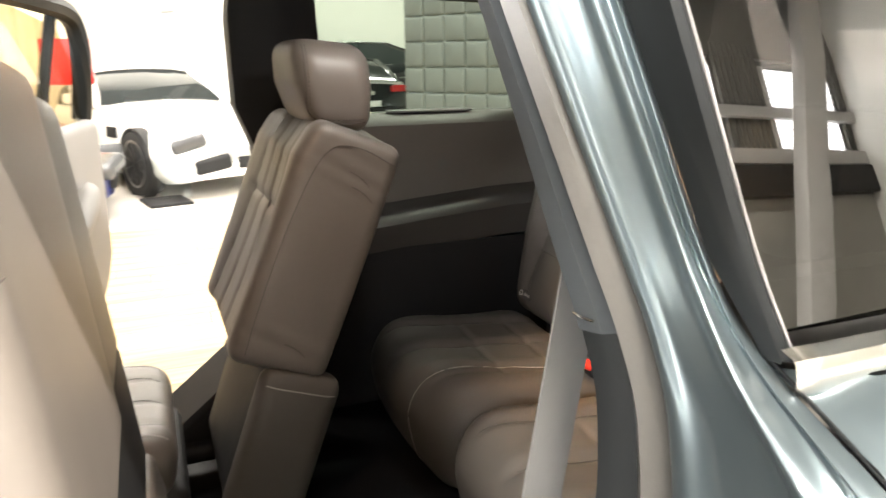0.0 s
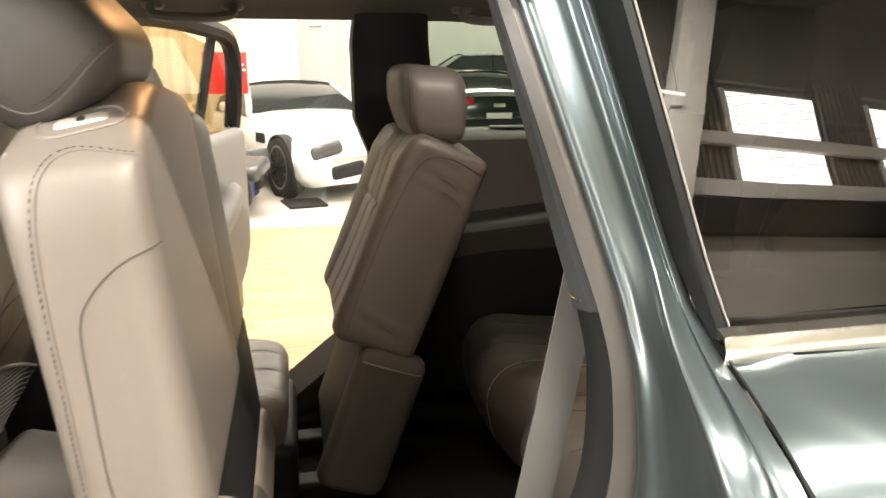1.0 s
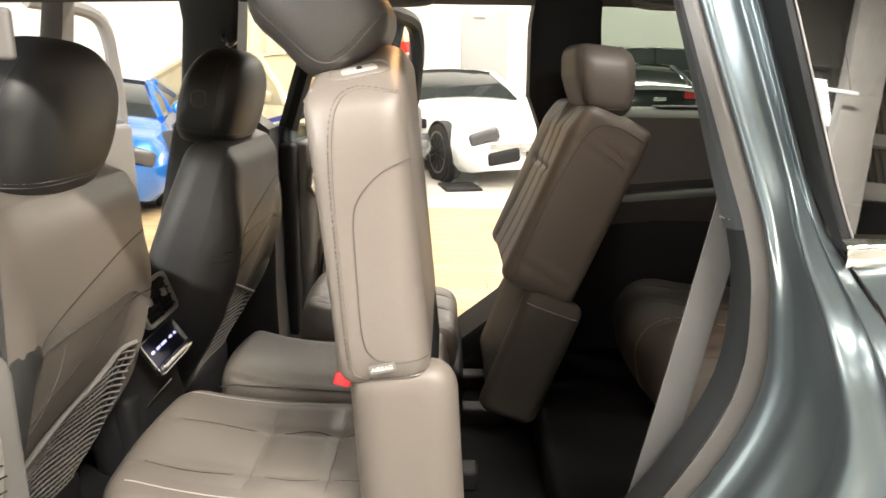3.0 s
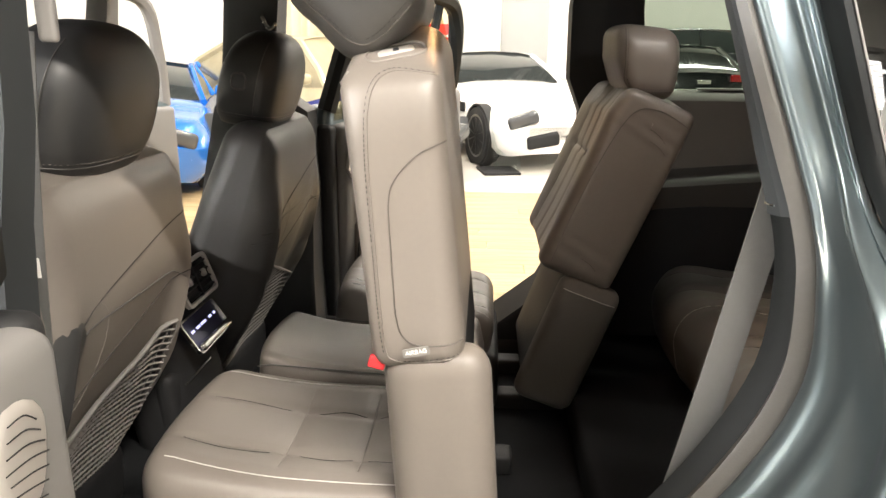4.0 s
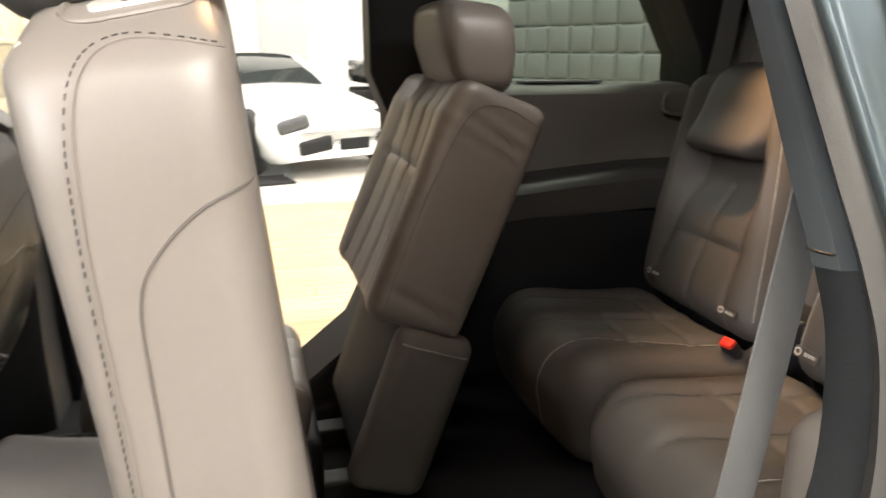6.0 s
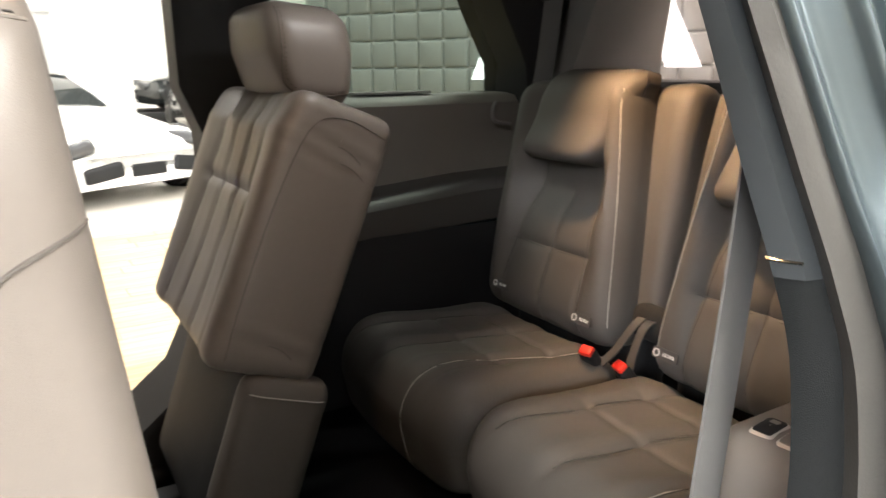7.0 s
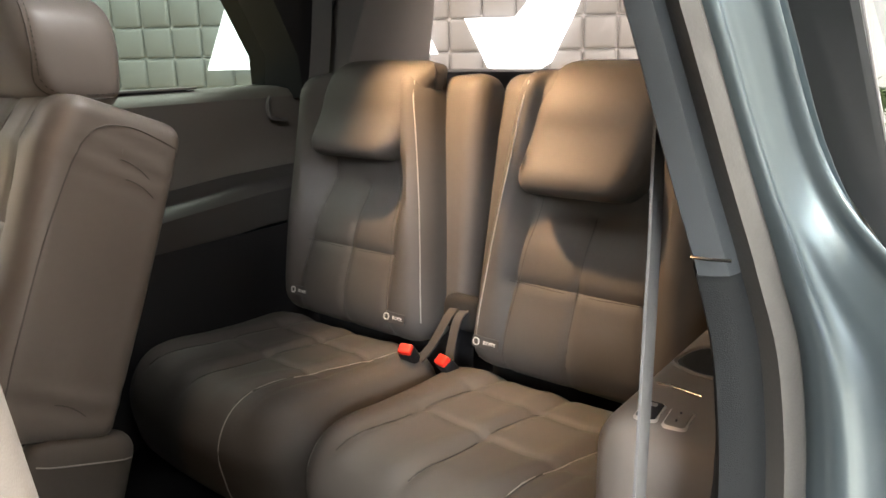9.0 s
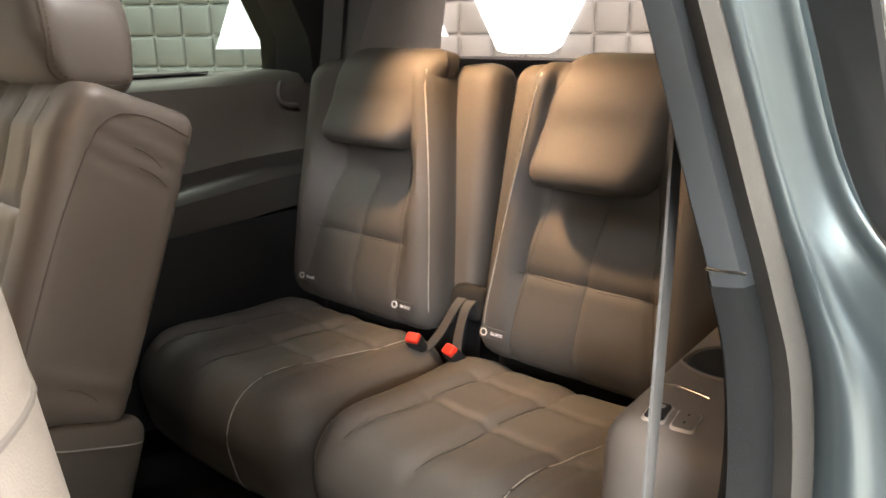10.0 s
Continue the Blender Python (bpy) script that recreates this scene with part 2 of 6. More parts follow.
def pad(dims, r, at=(0, 0, 0), turn=(0, 0, 0), k=3, m=5, shape=None):
    """A soft box with corners of radius r; shape(v) bends each vertex before it is turned and set at its place."""
    bm = bmesh.new()
    ax = [spread(d, r, k, m) for d in dims]
    half = Vector(dims) / 2
    seen = {}

    def vert(p):
        key = tuple(round(c, 6) for c in p)
        if key not in seen:
            p = Vector(p)
            rr = [min(r, h - 1e-4) for h in half]
            inner = Vector([max(-half[i] + rr[i], min(half[i] - rr[i], p[i])) for i in range(3)])
            off = Vector([(p[i] - inner[i]) / rr[i] for i in range(3)])
            if off.length > 1e-9:
                off = off.normalized()
            q = inner + Vector([off[i] * rr[i] for i in range(3)])
            seen[key] = bm.verts.new(shape(q) if shape else q)
        return seen[key]

    for a in range(3):
        b, c = (a + 1) % 3, (a + 2) % 3
        for end in (-half[a], half[a]):
            for i in range(len(ax[b]) - 1):
                for j in range(len(ax[c]) - 1):
                    ring = []
                    for bi, cj in ((i, j), (i + 1, j), (i + 1, j + 1), (i, j + 1)):
                        p = [0, 0, 0]
                        p[a], p[b], p[c] = end, ax[b][bi], ax[c][cj]
                        ring.append(vert(p))
                    if len(set(ring)) == 4:
                        try:
                            bm.faces.new(ring)
                        except ValueError:
                            pass
    bm.transform(pose(*at, *turn))
    return bm


def box(dims, at=(0, 0, 0), turn=(0, 0, 0), bevel=0.004, seg=2):
    bm = bmesh.new()
    bmesh.ops.create_cube(bm, size=1, matrix=Matrix.Diagonal((*dims, 1)))
    if bevel:
        bmesh.ops.bevel(bm, geom=bm.edges[:], offset=min(bevel, min(dims) * 0.45), segments=seg, profile=0.5, affect="EDGES")
    bm.transform(pose(*at, *turn))
    return bm


def join(*bms):
    out = bmesh.new()
    for b in bms:
        me = bpy.data.meshes.new("tmp")
        b.to_mesh(me)
        b.free()
        out.from_mesh(me)
        bpy.data.meshes.remove(me)
    return out


def loft(rings, closed=True, caps=True):
    """Skin over rings with equal numbers of points."""
    bm = bmesh.new()
    vs = [[bm.verts.new(p) for p in ring] for ring in rings]
    n = len(rings[0])
    for a, b in zip(vs, vs[1:]):
        for i in range(n if closed else n - 1):
            j = (i + 1) % n
            bm.faces.new((a[i], a[j], b[j], b[i]))
    if caps and closed:
        bm.faces.new(vs[0][::-1])
        bm.faces.new(vs[-1])
    return bm


def smooth_line(pts, steps=6, loop=False):
    """A smooth curve through the points."""
    p = [Vector(q) for q in pts]
    n = len(p)
    out = []
    for i in range(n if loop else n - 1):
        g = lambda k: p[k % n] if loop else p[max(0, min(n - 1, k))]
        a, b, c, d = g(i - 1), g(i), g(i + 1), g(i + 2)
        for s in range(steps):
            t = s / steps
            out.append(0.5 * ((2 * b) + (c - a) * t + (2 * a - 5 * b + 4 * c - d) * t * t + (3 * b - a - 3 * c + d) * t ** 3))
    if not loop:
        out.append(p[-1])
    return out


def tube(pts, r, sides=6, loop=False, flat=1.0):
    """A cord of radius r along the points."""
    p = [Vector(q) for q in pts]
    n = len(p)
    rings = []
    ref = Vector((0, 0, 1))
    for i in range(n):
        d = (p[(i + 1) % n] if loop or i < n - 1 else p[i]) - (p[i - 1] if loop or i else p[i])
        d = d.normalized() if d.length > 1e-9 else Vector((1, 0, 0))
        u = d.cross(ref)
        if u.length < 0.1:
            u = d.cross(Vector((1, 0, 0)))
        u.normalize()
        v = d.cross(u)
        rings.append([p[i] + r * (math.cos(2 * math.pi * s / sides) * u * flat + math.sin(2 * math.pi * s / sides) * v) for s in range(sides)])
    if loop:
        rings.append(rings[0])
    return loft(rings, True, not loop)


def strip(pts, across, width, thick=0.002):
    """A band along the points, its width in the direction across."""
    p = [Vector(q) for q in pts]
    rings = []
    for i, q in enumerate(p):
        d = (p[min(i + 1, len(p) - 1)] - p[max(i - 1, 0)]).normalized()
        a = Vector(across)
        a = (a - a.dot(d) * d).normalized() * width / 2
        nn = d.cross(a).normalized() * thick / 2
        rings.append([q - a - nn, q + a - nn, q + a + nn, q - a + nn])
    return loft(rings)


def slab(outline, depth, m=Matrix(), bevel=0.0):
    """A flat outline in x and y, raised by depth along z, then set by m."""
    bm = bmesh.new()
    f = bm.faces.new([bm.verts.new((x, y, 0)) for x, y in outline])
    up = bmesh.ops.extrude_face_region(bm, geom=[f])
    bmesh.ops.translate(bm, vec=(0, 0, depth), verts=[v for v in up["geom"] if isinstance(v, bmesh.types.BMVert)])
    if bevel:
        bmesh.ops.bevel(bm, geom=bm.edges[:], offset=bevel, segments=2, profile=0.5, affect="EDGES")
    bm.transform(m)
    return bm


def rounded(w, h, r, k=5):
    """A rounded rectangle's outline about the origin."""
    out = []
    for cx, cy, a0 in ((w / 2 - r, h / 2 - r, 0), (-w / 2 + r, h / 2 - r, 90), (-w / 2 + r, -h / 2 + r, 180), (w / 2 - r, -h / 2 + r, 270)):
        out += [(cx + r * math.cos(radians(a0 + 90 * i / k)), cy + r * math.sin(radians(a0 + 90 * i / k))) for i in range(k + 1)]
    return out


def ring_slab(outline, inner, depth, m=Matrix()):
    """A flat frame between two outlines with equal numbers of points."""
    a = [Vector((x, y, 0)) for x, y in outline]
    b = [Vector((x, y, 0)) for x, y in inner]
    up = Vector((0, 0, depth))
    rows = [[a[i], b[i], b[i] + up, a[i] + up] for i in range(len(a))]
    bm = loft(rows + rows[:1], True, False)
    bm.transform(m)
    return bm


def lathe(profile, m=Matrix(), n=24):
    """Turned about z: profile of (radius, height)."""
    bm = loft([[(r * math.cos(2 * math.pi * i / n), r * math.sin(2 * math.pi * i / n), z) for i in range(n)] for r, z in profile])
    bm.transform(m)
    return bm


def onto(ob_or_bm, pts, way, lift=0.0006):
    """Points moved along way until they meet the mesh."""
    tree = BVHTree.FromBMesh(ob_or_bm) if isinstance(ob_or_bm, bmesh.types.BMesh) else ob_or_bm
    w = Vector(way).normalized()
    out = []
    for q in pts:
        hit, _, _, _ = tree.ray_cast(Vector(q) - w * 0.6, w, 1.4)
        if hit is not None:
            out.append(hit - w * lift)
    return out


def tree_of(bm):
    return BVHTree.FromBMesh(bm)


def dashes(pts, step=0.006, dash=0.004, r=0.0008):
    """Stitches: short cords along a line."""
    p = [Vector(q) for q in pts]
    out = bmesh.new()
    made = []
    carry = 0.0
    for a, b in zip(p, p[1:]):
        d = (b - a).length
        s = carry
        while s + dash < d:
            made.append((a.lerp(b, s / d), a.lerp(b, (s + dash) / d)))
            s += step
        carry = max(0.0, s - d)
    for a, b in made:
        t = tube([a, b], r, 4)
        me = bpy.data.meshes.new("tmp")
        t.to_mesh(me)
        t.free()
        out.from_mesh(me)
        bpy.data.meshes.remove(me)
    return out


def mirrored(bm):
    """The same mesh on the other side of the car."""
    bm.transform(Matrix.Translation((0, 2, 0)) @ Matrix.Diagonal((1, -1, 1, 1)))
    return bm


def patch(tree, m, outline, way, lift=0.0008, rings=6):
    """A thin skin with the given outline that follows the mesh under it; outline in the x and y of m, cast along way."""
    rows = []
    for r in range(rings + 1):
        f = max(0.02, r / rings)
        row = []
        for x, y in outline:
            hit = tree.ray_cast(m @ Vector((x * f, y * f, 0)) - way * 0.2, way, 0.6)[0]
            if hit is None:
                return None
            row.append(hit - way * (lift if r < rings else -0.001))
        rows.append(row)
    return loft(rows, True, False)


def bump_at(v, c, w):
    """A soft bell of width w about c."""
    return math.exp(-((v - c) / w) ** 2)


def egg(dims, power=3.0, m=6):
    """A box puffed up into a rounded pillow shape."""
    hx, hy, hz = (d / 2 for d in dims)

    def puff(v):
        r = (abs(v.x / hx) ** power + abs(v.y / hy) ** power + abs(v.z / hz) ** power) ** (1 / power)
        return v / max(r, 0.3)
    return pad(dims, min(dims) * 0.1, k=2, m=m + 4, shape=puff)

# ================= the hall =================
def plain(name, bm, material, label, kind="structure", smooth=False, category=""):
    return tagged(part(name, bm, material, None, "", smooth), label, category, "", kind)


plain("floor", box((30, 40, 0.2), (0, 7, -0.1), bevel=0), FLOOR, "pale smooth concrete showroom floor")
plain("wall_north", box((12.0, 0.2, 7.0), (-4.2, 12.6, 3.5), bevel=0), WALL_WHITE, "plain white painted showroom wall")
plain("wall_north_east", box((9.0, 0.2, 7.0), (6.3, 22.0, 3.5), bevel=0), WALL_WHITE, "plain pale wall behind the black cars")
plain("wall_inner", box((0.2, 9.4, 7.0), (1.7, 17.4, 3.5), bevel=0), WALL_WHITE, "white side wall of the far bay")
plain("wall_west", box((0.2, 24, 7.0), (-9.6, 3.0, 3.5), bevel=0), WALL_WHITE, "plain white painted showroom wall")
plain("wall_east", box((0.2, 32, 7.0), (10.6, 7.0, 3.5), bevel=0), WALL_WHITE, "plain white painted showroom wall")
plain("wall_south", box((20.0, 0.2, 3.0), (0.5, -7.0, 1.5), bevel=0), LOWER_WALL, "dark lower wall under the window band")


def corrugated():
    """The roof sheet, with ribs that run across the hall."""
    pts = []
    for i in range(135):
        x = -9.6 + i * 0.15
        pts += [(x, 0), (x + 0.05, 0), (x + 0.075, 0.045), (x + 0.125, 0.045)]
    return loft([[(x, y, 7.0 + z) for x, z in pts] for y in (-7.2, 22.2)], False, False)


plain("ceiling", corrugated(), ROOF_SHEET, "dark corrugated steel roof sheet")
for k, bx in enumerate((-6.0, -1.6, 2.8, 7.2)):
    girder = thing("roof_beam", (bx, 3.4, 6.5), "grey steel roof beam under the corrugated roof", "beam", "roof beams")
    part("web", box((0.02, 21, 0.34), (bx, 3.4, 6.7), bevel=0), STEEL, girder)
    part("flange", box((0.2, 21, 0.025), (bx, 3.4, 6.53), bevel=0.003), STEEL, girder)
    part("flange", box((0.2, 21, 0.025), (bx, 3.4, 6.87), bevel=0.003), STEEL, girder)
    brace = thing("steel_brace", (bx, -6.6, 0), "grey slanting steel brace by the window band", "brace", "steel braces")
    part("brace_web", box((0.5, 0.3, 7.4), (bx + 1.25, -6.3, 3.35), (0, 22, 0), bevel=0.01), STEEL, brace)
    part("foot_plate", box((0.7, 0.5, 0.03), (bx - 0.13, -6.3, 0.016), bevel=0.004), STEEL, brace)

band = thing("window_band", (0.5, -7.0, 3.3), "band of bright windows with horizontal slats", "window", kind="structure")
rngw = random.Random(12)
for k in range(7):
    cx = -8.1 + 2.9 * k
    part("pane", box((1.75, 0.03, 1.3), (cx, -6.95, 4.2), bevel=0), WINDOW_LIGHT, band)
    for j in range(12):
        z0 = 3.62 + 0.105 * j
        sag = [(cx - 0.88 + 0.176 * i, -6.9, z0 + 0.03 * math.sin(i * 0.9 + j) + rngw.uniform(-0.02, 0.02)) for i in range(11)]
        part("slat", tube(smooth_line(sag, 3), 0.006, 4), STEEL, band)
    part("mullion", box((0.10, 0.08, 1.34), (cx - 0.9, -6.9, 4.2), bevel=0.01), STEEL, band)
    ribs = []
    for i in range(9):
        x = cx + 0.92 + 0.115 * i
        ribs += [(x, -6.93), (x + 0.04, -6.93), (x + 0.06, -6.88), (x + 0.1, -6.88)]
    part("wall_sheet", loft([[(x, y, z) for x, y in ribs] for z in (3.0, 5.2)], False, False), DARK_BLIND, band, "dark ribbed wall sheet", smooth=False)
part("rail", box((20.0, 0.12, 0.16), (0.5, -6.82, 4.12), bevel=0.01), STEEL, band, "pale grey steel rail")
part("rail", box((20.0, 0.2, 0.22), (0.5, -6.85, 3.46), bevel=0.01), STEEL, band)
part("backing", box((20.0, 0.1, 2.2), (0.5, -7.05, 4.1), bevel=0), DARK_BLIND, band)
part("dark_sill", box((20.0, 0.3, 0.45), (0.5, -6.85, 3.1), bevel=0.02), TRIM_DARK, band)
plain("wall_south_upper", box((20.0, 0.2, 2.2), (0.5, -7.0, 6.1), bevel=0), DARK_BLIND, "dark upper wall above the window band")
for i, bx in enumerate((-5.0, -2.1, 0.8, 3.7)):
    lamp_ob = thing("tube_lamp", (bx, -6.0, 4.3), "thin white tube lamp hung before the windows", "lamp", "tube lamps")
    part("tube", tube([(bx - 0.6, -6.0, 4.3), (bx + 0.6, -6.0, 4.3)], 0.02, 6), SIGN_WHITE, lamp_ob)
    for sx in (-0.5, 0.5):
        part("wire", tube([(bx + sx, -6.0, 4.32), (bx + sx, -6.0, 7.03)], 0.004, 4), TRIM_DARK, lamp_ob)

# grey door panel on the far wall
hatch = thing("wall_panel", (0.75, 12.48, 1.2), "pale grey flat door panel on the white wall", "panel")
part("leaf", box((0.8, 0.05, 1.9), (0.75, 12.47, 1.35), bevel=0.006), WALL_GREY, hatch)
part("top_closer", box((0.2, 0.04, 0.05), (0.65, 12.43, 2.2), bevel=0.006), STEEL, hatch)

# curtain with folds
folds = []
for i in range(121):
    u = i / 120
    folds.append((-3.2 + 2.75 * u, 10.6 + 0.05 * math.sin(u * 74) + 0.02 * math.sin(u * 31 + 1)))
cur = thing("curtain", (-1.8, 10.6, 0), "long beige curtain hanging in soft folds", "curtain")
part("curtain_cloth", loft([[(x, y, z) for x, y in folds] for z in (0.02, 1.0, 2.0, 3.4)], False, False), CURTAIN, cur)
part("curtain_rail", tube([(-3.3, 10.6, 3.42), (-0.35, 10.6, 3.42)], 0.02, 8), STEEL, cur)
sign = thing("red_sign", (-0.6, 9.2, 0), "red sign board with pale marks on a post", "sign")
part("board", box((0.52, 0.03, 0.5), (-0.58, 9.2, 1.42), bevel=0.004), SIGN_RED, sign)
part("post", tube([(-0.58, 9.23, 0), (-0.58, 9.23, 1.2)], 0.02, 8), STEEL, sign)
for dz, w in ((0.1, 0.16), (0.04, 0.2), (-0.05, 0.12)):
    part("marking", box((w, 0.006, 0.03), (-0.44, 9.182, 1.42 + dz), bevel=0), LABEL, sign)

# quilted wall: a field of padded squares, set slantwise behind the car
QW = Matrix.Translation((5.15, 2.95, 0)) @ Matrix.Rotation(radians(-60), 4, "Z")
# local x runs along the wall, local y points away from the room
plain("wall_quilted", join(box((9.0, 0.12, 3.6), (-0.42, 0.12, 1.8), bevel=0)), WALL_GREY, "backing wall of the quilted panels").matrix_basis = QW
quilt_mesh = mesh_of(pad((0.256, 0.06, 0.246), 0.03, (0, 0.03, 0), k=2, m=2, shape=lambda v: Vector((v.x, v.y - 0.012 * (1 - (v.x / 0.123) ** 2) * (1 - (v.z / 0.123) ** 2) * (v.y < 0), v.z))), "quilt_square", QUILT)
quilt_root = bpy.data.objects["wall_quilted"]
for i in range(-19, 13):
    for j in range(2, 10):
        q = new("quilt_square", quilt_mesh)
        q.parent = quilt_root
        q.matrix_basis = Matrix.Translation((0.02 + 0.13 + i * 0.26, 0.03, 0.208 + j * 0.25))


def sign_shape(name, outline, label):
    s = thing(name, tuple(QW @ Vector((outline[0][0], -0.03, outline[0][1]))), label, "sign")
    bm = slab(outline, 0.03, QW @ Matrix.Translation((0, -0.02, 0)) @ Matrix.Rotation(radians(90), 4, "X"), 0)
    part("lit_panel", bm, SIGN_WHITE, s, smooth=False)


sign_shape("wall_sign", [(-0.89, 1.58), (-0.71, 1.21), (-0.62, 1.19), (-0.31, 1.19), (-0.22, 1.24), (-0.06, 1.57), (0.15, 2.1), (-0.20, 2.1), (-0.36, 1.75), (-0.50, 1.58)], "large white lit sign shape on the quilted wall")
sign_shape("wall_sign", [(-1.36, 1.32), (-1.10, 1.32), (-1.31, 1.76), (-1.45, 2.1), (-1.62, 2.1)], "slanting white lit sign bar on the quilted wall")
sign_shape("wall_sign", [(-3.03, 1.23), (-2.30, 1.23), (-2.40, 1.75), (-2.81, 1.75)], "white lit sign shape on the quilted wall")


# ---- cars in the hall ----
def make_car(name, m, paint, label, length=4.5, width=1.9, height=1.3, hood=0.55, lower=0.16, nose=0.78, belt=0.86, cabin=(0.33, 0.44, 0.70, 0.9), wheel=0.35, wheels=(0.19, 0.80), tail=False, grille=True, glaze=None):
    """A car pointing along its own -y, its base at the origin of m."""
    car = thing(name, tuple(m.translation), label, "car", "cars in the hall")
    L, W = length, width / 2
    body, glass = bmesh.new(), bmesh.new()
    n = 40
    c0, c1, c2, c3 = cabin

    def top(u):
        keys = [(0, nose * 0.62), (0.03, nose * 0.86), (0.12, nose), (c0, belt + 0.03), (c3, belt + 0.06), (0.98, belt - 0.02), (1, belt * 0.7)]
        for (a, za), (b, zb) in zip(keys, keys[1:]):
            if u <= b:
                s = (u - a) / (b - a)
                return za + (zb - za) * s * s * (3 - 2 * s)
        return keys[-1][1]

    def wid(u):
        return W * (1 - 0.5 * max(0, (0.1 - u) / 0.1) ** 2 * 0.55 - 0.3 * max(0, (u - 0.93) / 0.07) ** 2 * 0.5) * (0.97 + 0.03 * math.cos((u - 0.2) * 9))

    rings = []
    for i in range(n + 1):
        u = i / n
        t, w, y = top(u), wid(u), L * (u - wheels[0])
        lo = lower + 0.06 * max(0, (0.06 - u) / 0.06)
        rings.append([(x * w, y, z) for x, z in ((-0.86, lo), (-0.97, lo + 0.1), (-1.0, lo + 0.3), (-0.99, (lo + t) / 2 + 0.08), (-0.93, t - 0.09), (-0.84, t - 0.02), (-0.5, t + 0.015), (0, t + 0.03), (0.5, t + 0.015), (0.84, t - 0.02), (0.93, t - 0.09), (0.99, (lo + t) / 2 + 0.08), (1.0, lo + 0.3), (0.97, lo + 0.1), (0.86, lo))])
    body = loft(rings)
    # cabin: glass all round under a painted roof
    cab = []
    for u, f in ((c0, 0), (c0 + 0.3 * (c1 - c0), 0.36), (c1, 1), ((c1 + c2) / 2, 1.04), (c2, 0.97), (c2 + 0.6 * (c3 - c2), 0.5), (c3, 0)):
        zb, zt = belt + 0.0, belt + 0.02 + (height - belt - 0.02) * f
        w0, w1 = W * 0.86, W * (0.86 - 0.2 * f)
        y = L * (u - wheels[0])
        cab.append([(-w0, y, zb), (-(w0 + w1) / 2 - 0.02, y, (zb + zt) / 2), (-w1, y, zt - 0.02 * f), (-w1 * 0.6, y, zt + 0.015 * f), (0, y, zt + 0.03 * f), (w1 * 0.6, y, zt + 0.015 * f), (w1, y, zt - 0.02 * f), ((w0 + w1) / 2 + 0.02, y, (zb + zt) / 2), (w0, y, zb)])
    glass = loft(cab, False, False)
    roof = loft([[(x * 1.01, y, z + 0.012) for x, y, z in r[2:7]] for r in cab[2:5]], False, False)
    pillars = []
    for sx in (-1, 1):
        k = 2 if sx < 0 else 6
        e = 0 if sx < 0 else 8
        pillars.append(tube([Vector(cab[0][e]), Vector(cab[1][k]), Vector(cab[2][k])], 0.04, 6))
        pillars.append(tube([Vector(cab[4][k]), Vector(cab[5][k]), Vector(cab[6][e])], 0.05, 6))
        pillars.append(tube([Vector(cab[3][e]), Vector(cab[3][k])], 0.035, 6))
        pillars.append(tube([Vector(r[k]) for r in cab[2:5]], 0.03, 6))
    for nm, bm, mt in (("body", body, paint), ("window_glass", glass, glaze or CAR_GLASS), ("roof_panel", roof, paint), *(("window_pillar", b, paint) for b in pillars)):
        bm.transform(m)
        part(nm, bm, mt, car)
    for wu in wheels:
        for sx in (-1, 1):
            at = m @ Matrix.Translation((sx * (W - 0.1), L * (wu - wheels[0]), wheel)) @ Matrix.Rotation(radians(90 * sx), 4, "Y")
            arch = lathe([(wheel + 0.035, -0.02), (wheel + 0.035, 0.098), (wheel + 0.012, 0.098), (wheel + 0.012, -0.02)], at, 28)
            part("wheel_arch", arch, TYRE, car)
            wh = part("tyre", lathe([(wheel * 0.72, -0.1), (wheel * 0.97, -0.1), (wheel, -0.06), (wheel, 0.06), (wheel * 0.97, 0.105), (wheel * 0.72, 0.105)], at, 28), TYRE, car)
            spokes = [lathe([(wheel * 0.72, 0.06), (wheel * 0.74, 0.108), (wheel * 0.67, 0.108), (wheel * 0.66, 0.06)], at, 28), lathe([(0.0, 0.07), (0.06, 0.07), (0.06, 0.1), (0.0, 0.1)], at, 12), lathe([(0.0, 0.02), (wheel * 0.6, 0.02), (wheel * 0.6, 0.03), (0, 0.03)], at, 20)]
            for s in range(10):
                b = box((wheel * 0.62, 0.026, 0.03), (wheel * 0.36, 0, 0.09), bevel=0.005)
                b.transform(at @ Matrix.Rotation(2 * math.pi * s / 10, 4, "Z"))
                spokes.append(b)
            part("rim", join(*spokes), RIM, wh)
    for sx in (-1, 1):
        hl = pad((0.36, 0.36, 0.15), 0.05, (sx * W * 0.66, L * (0.05 - wheels[0]), nose * 0.80), (0, 18 * sx, 24 * sx))
        hl.transform(m)
        part("headlight", hl, HEADLAMP, car)
        if tail:
            tl = pad((0.42, 0.06, 0.13), 0.025, (sx * W * 0.72, L * (0.985 - wheels[0]), belt - 0.09), (0, 0, -14 * sx))
            tl.transform(m)
            part("tail_light", tl, TAIL, car)
        vent = pad((0.03, 0.24, 0.12), 0.012, (sx * W * 0.985, L * (wheels[0] + 0.12 - wheels[0]), 0.66))
        vent.transform(m)
        part("side_vent", vent, TRIM_DARK, car)
        intake = pad((0.40, 0.12, 0.16), 0.04, (sx * W * 0.50, L * (0.006 - wheels[0]), 0.37), (0, 8 * sx, 4 * sx))
        intake.transform(m)
        part("air_intake", intake, TRIM_DARK, car)
        mir = pad((0.2, 0.11, 0.13), 0.05, (sx * (W + 0.06), L * (c0 + 0.05 - wheels[0]), belt + 0.1))
        mir.transform(m)
        part("wing_mirror", mir, paint, car)
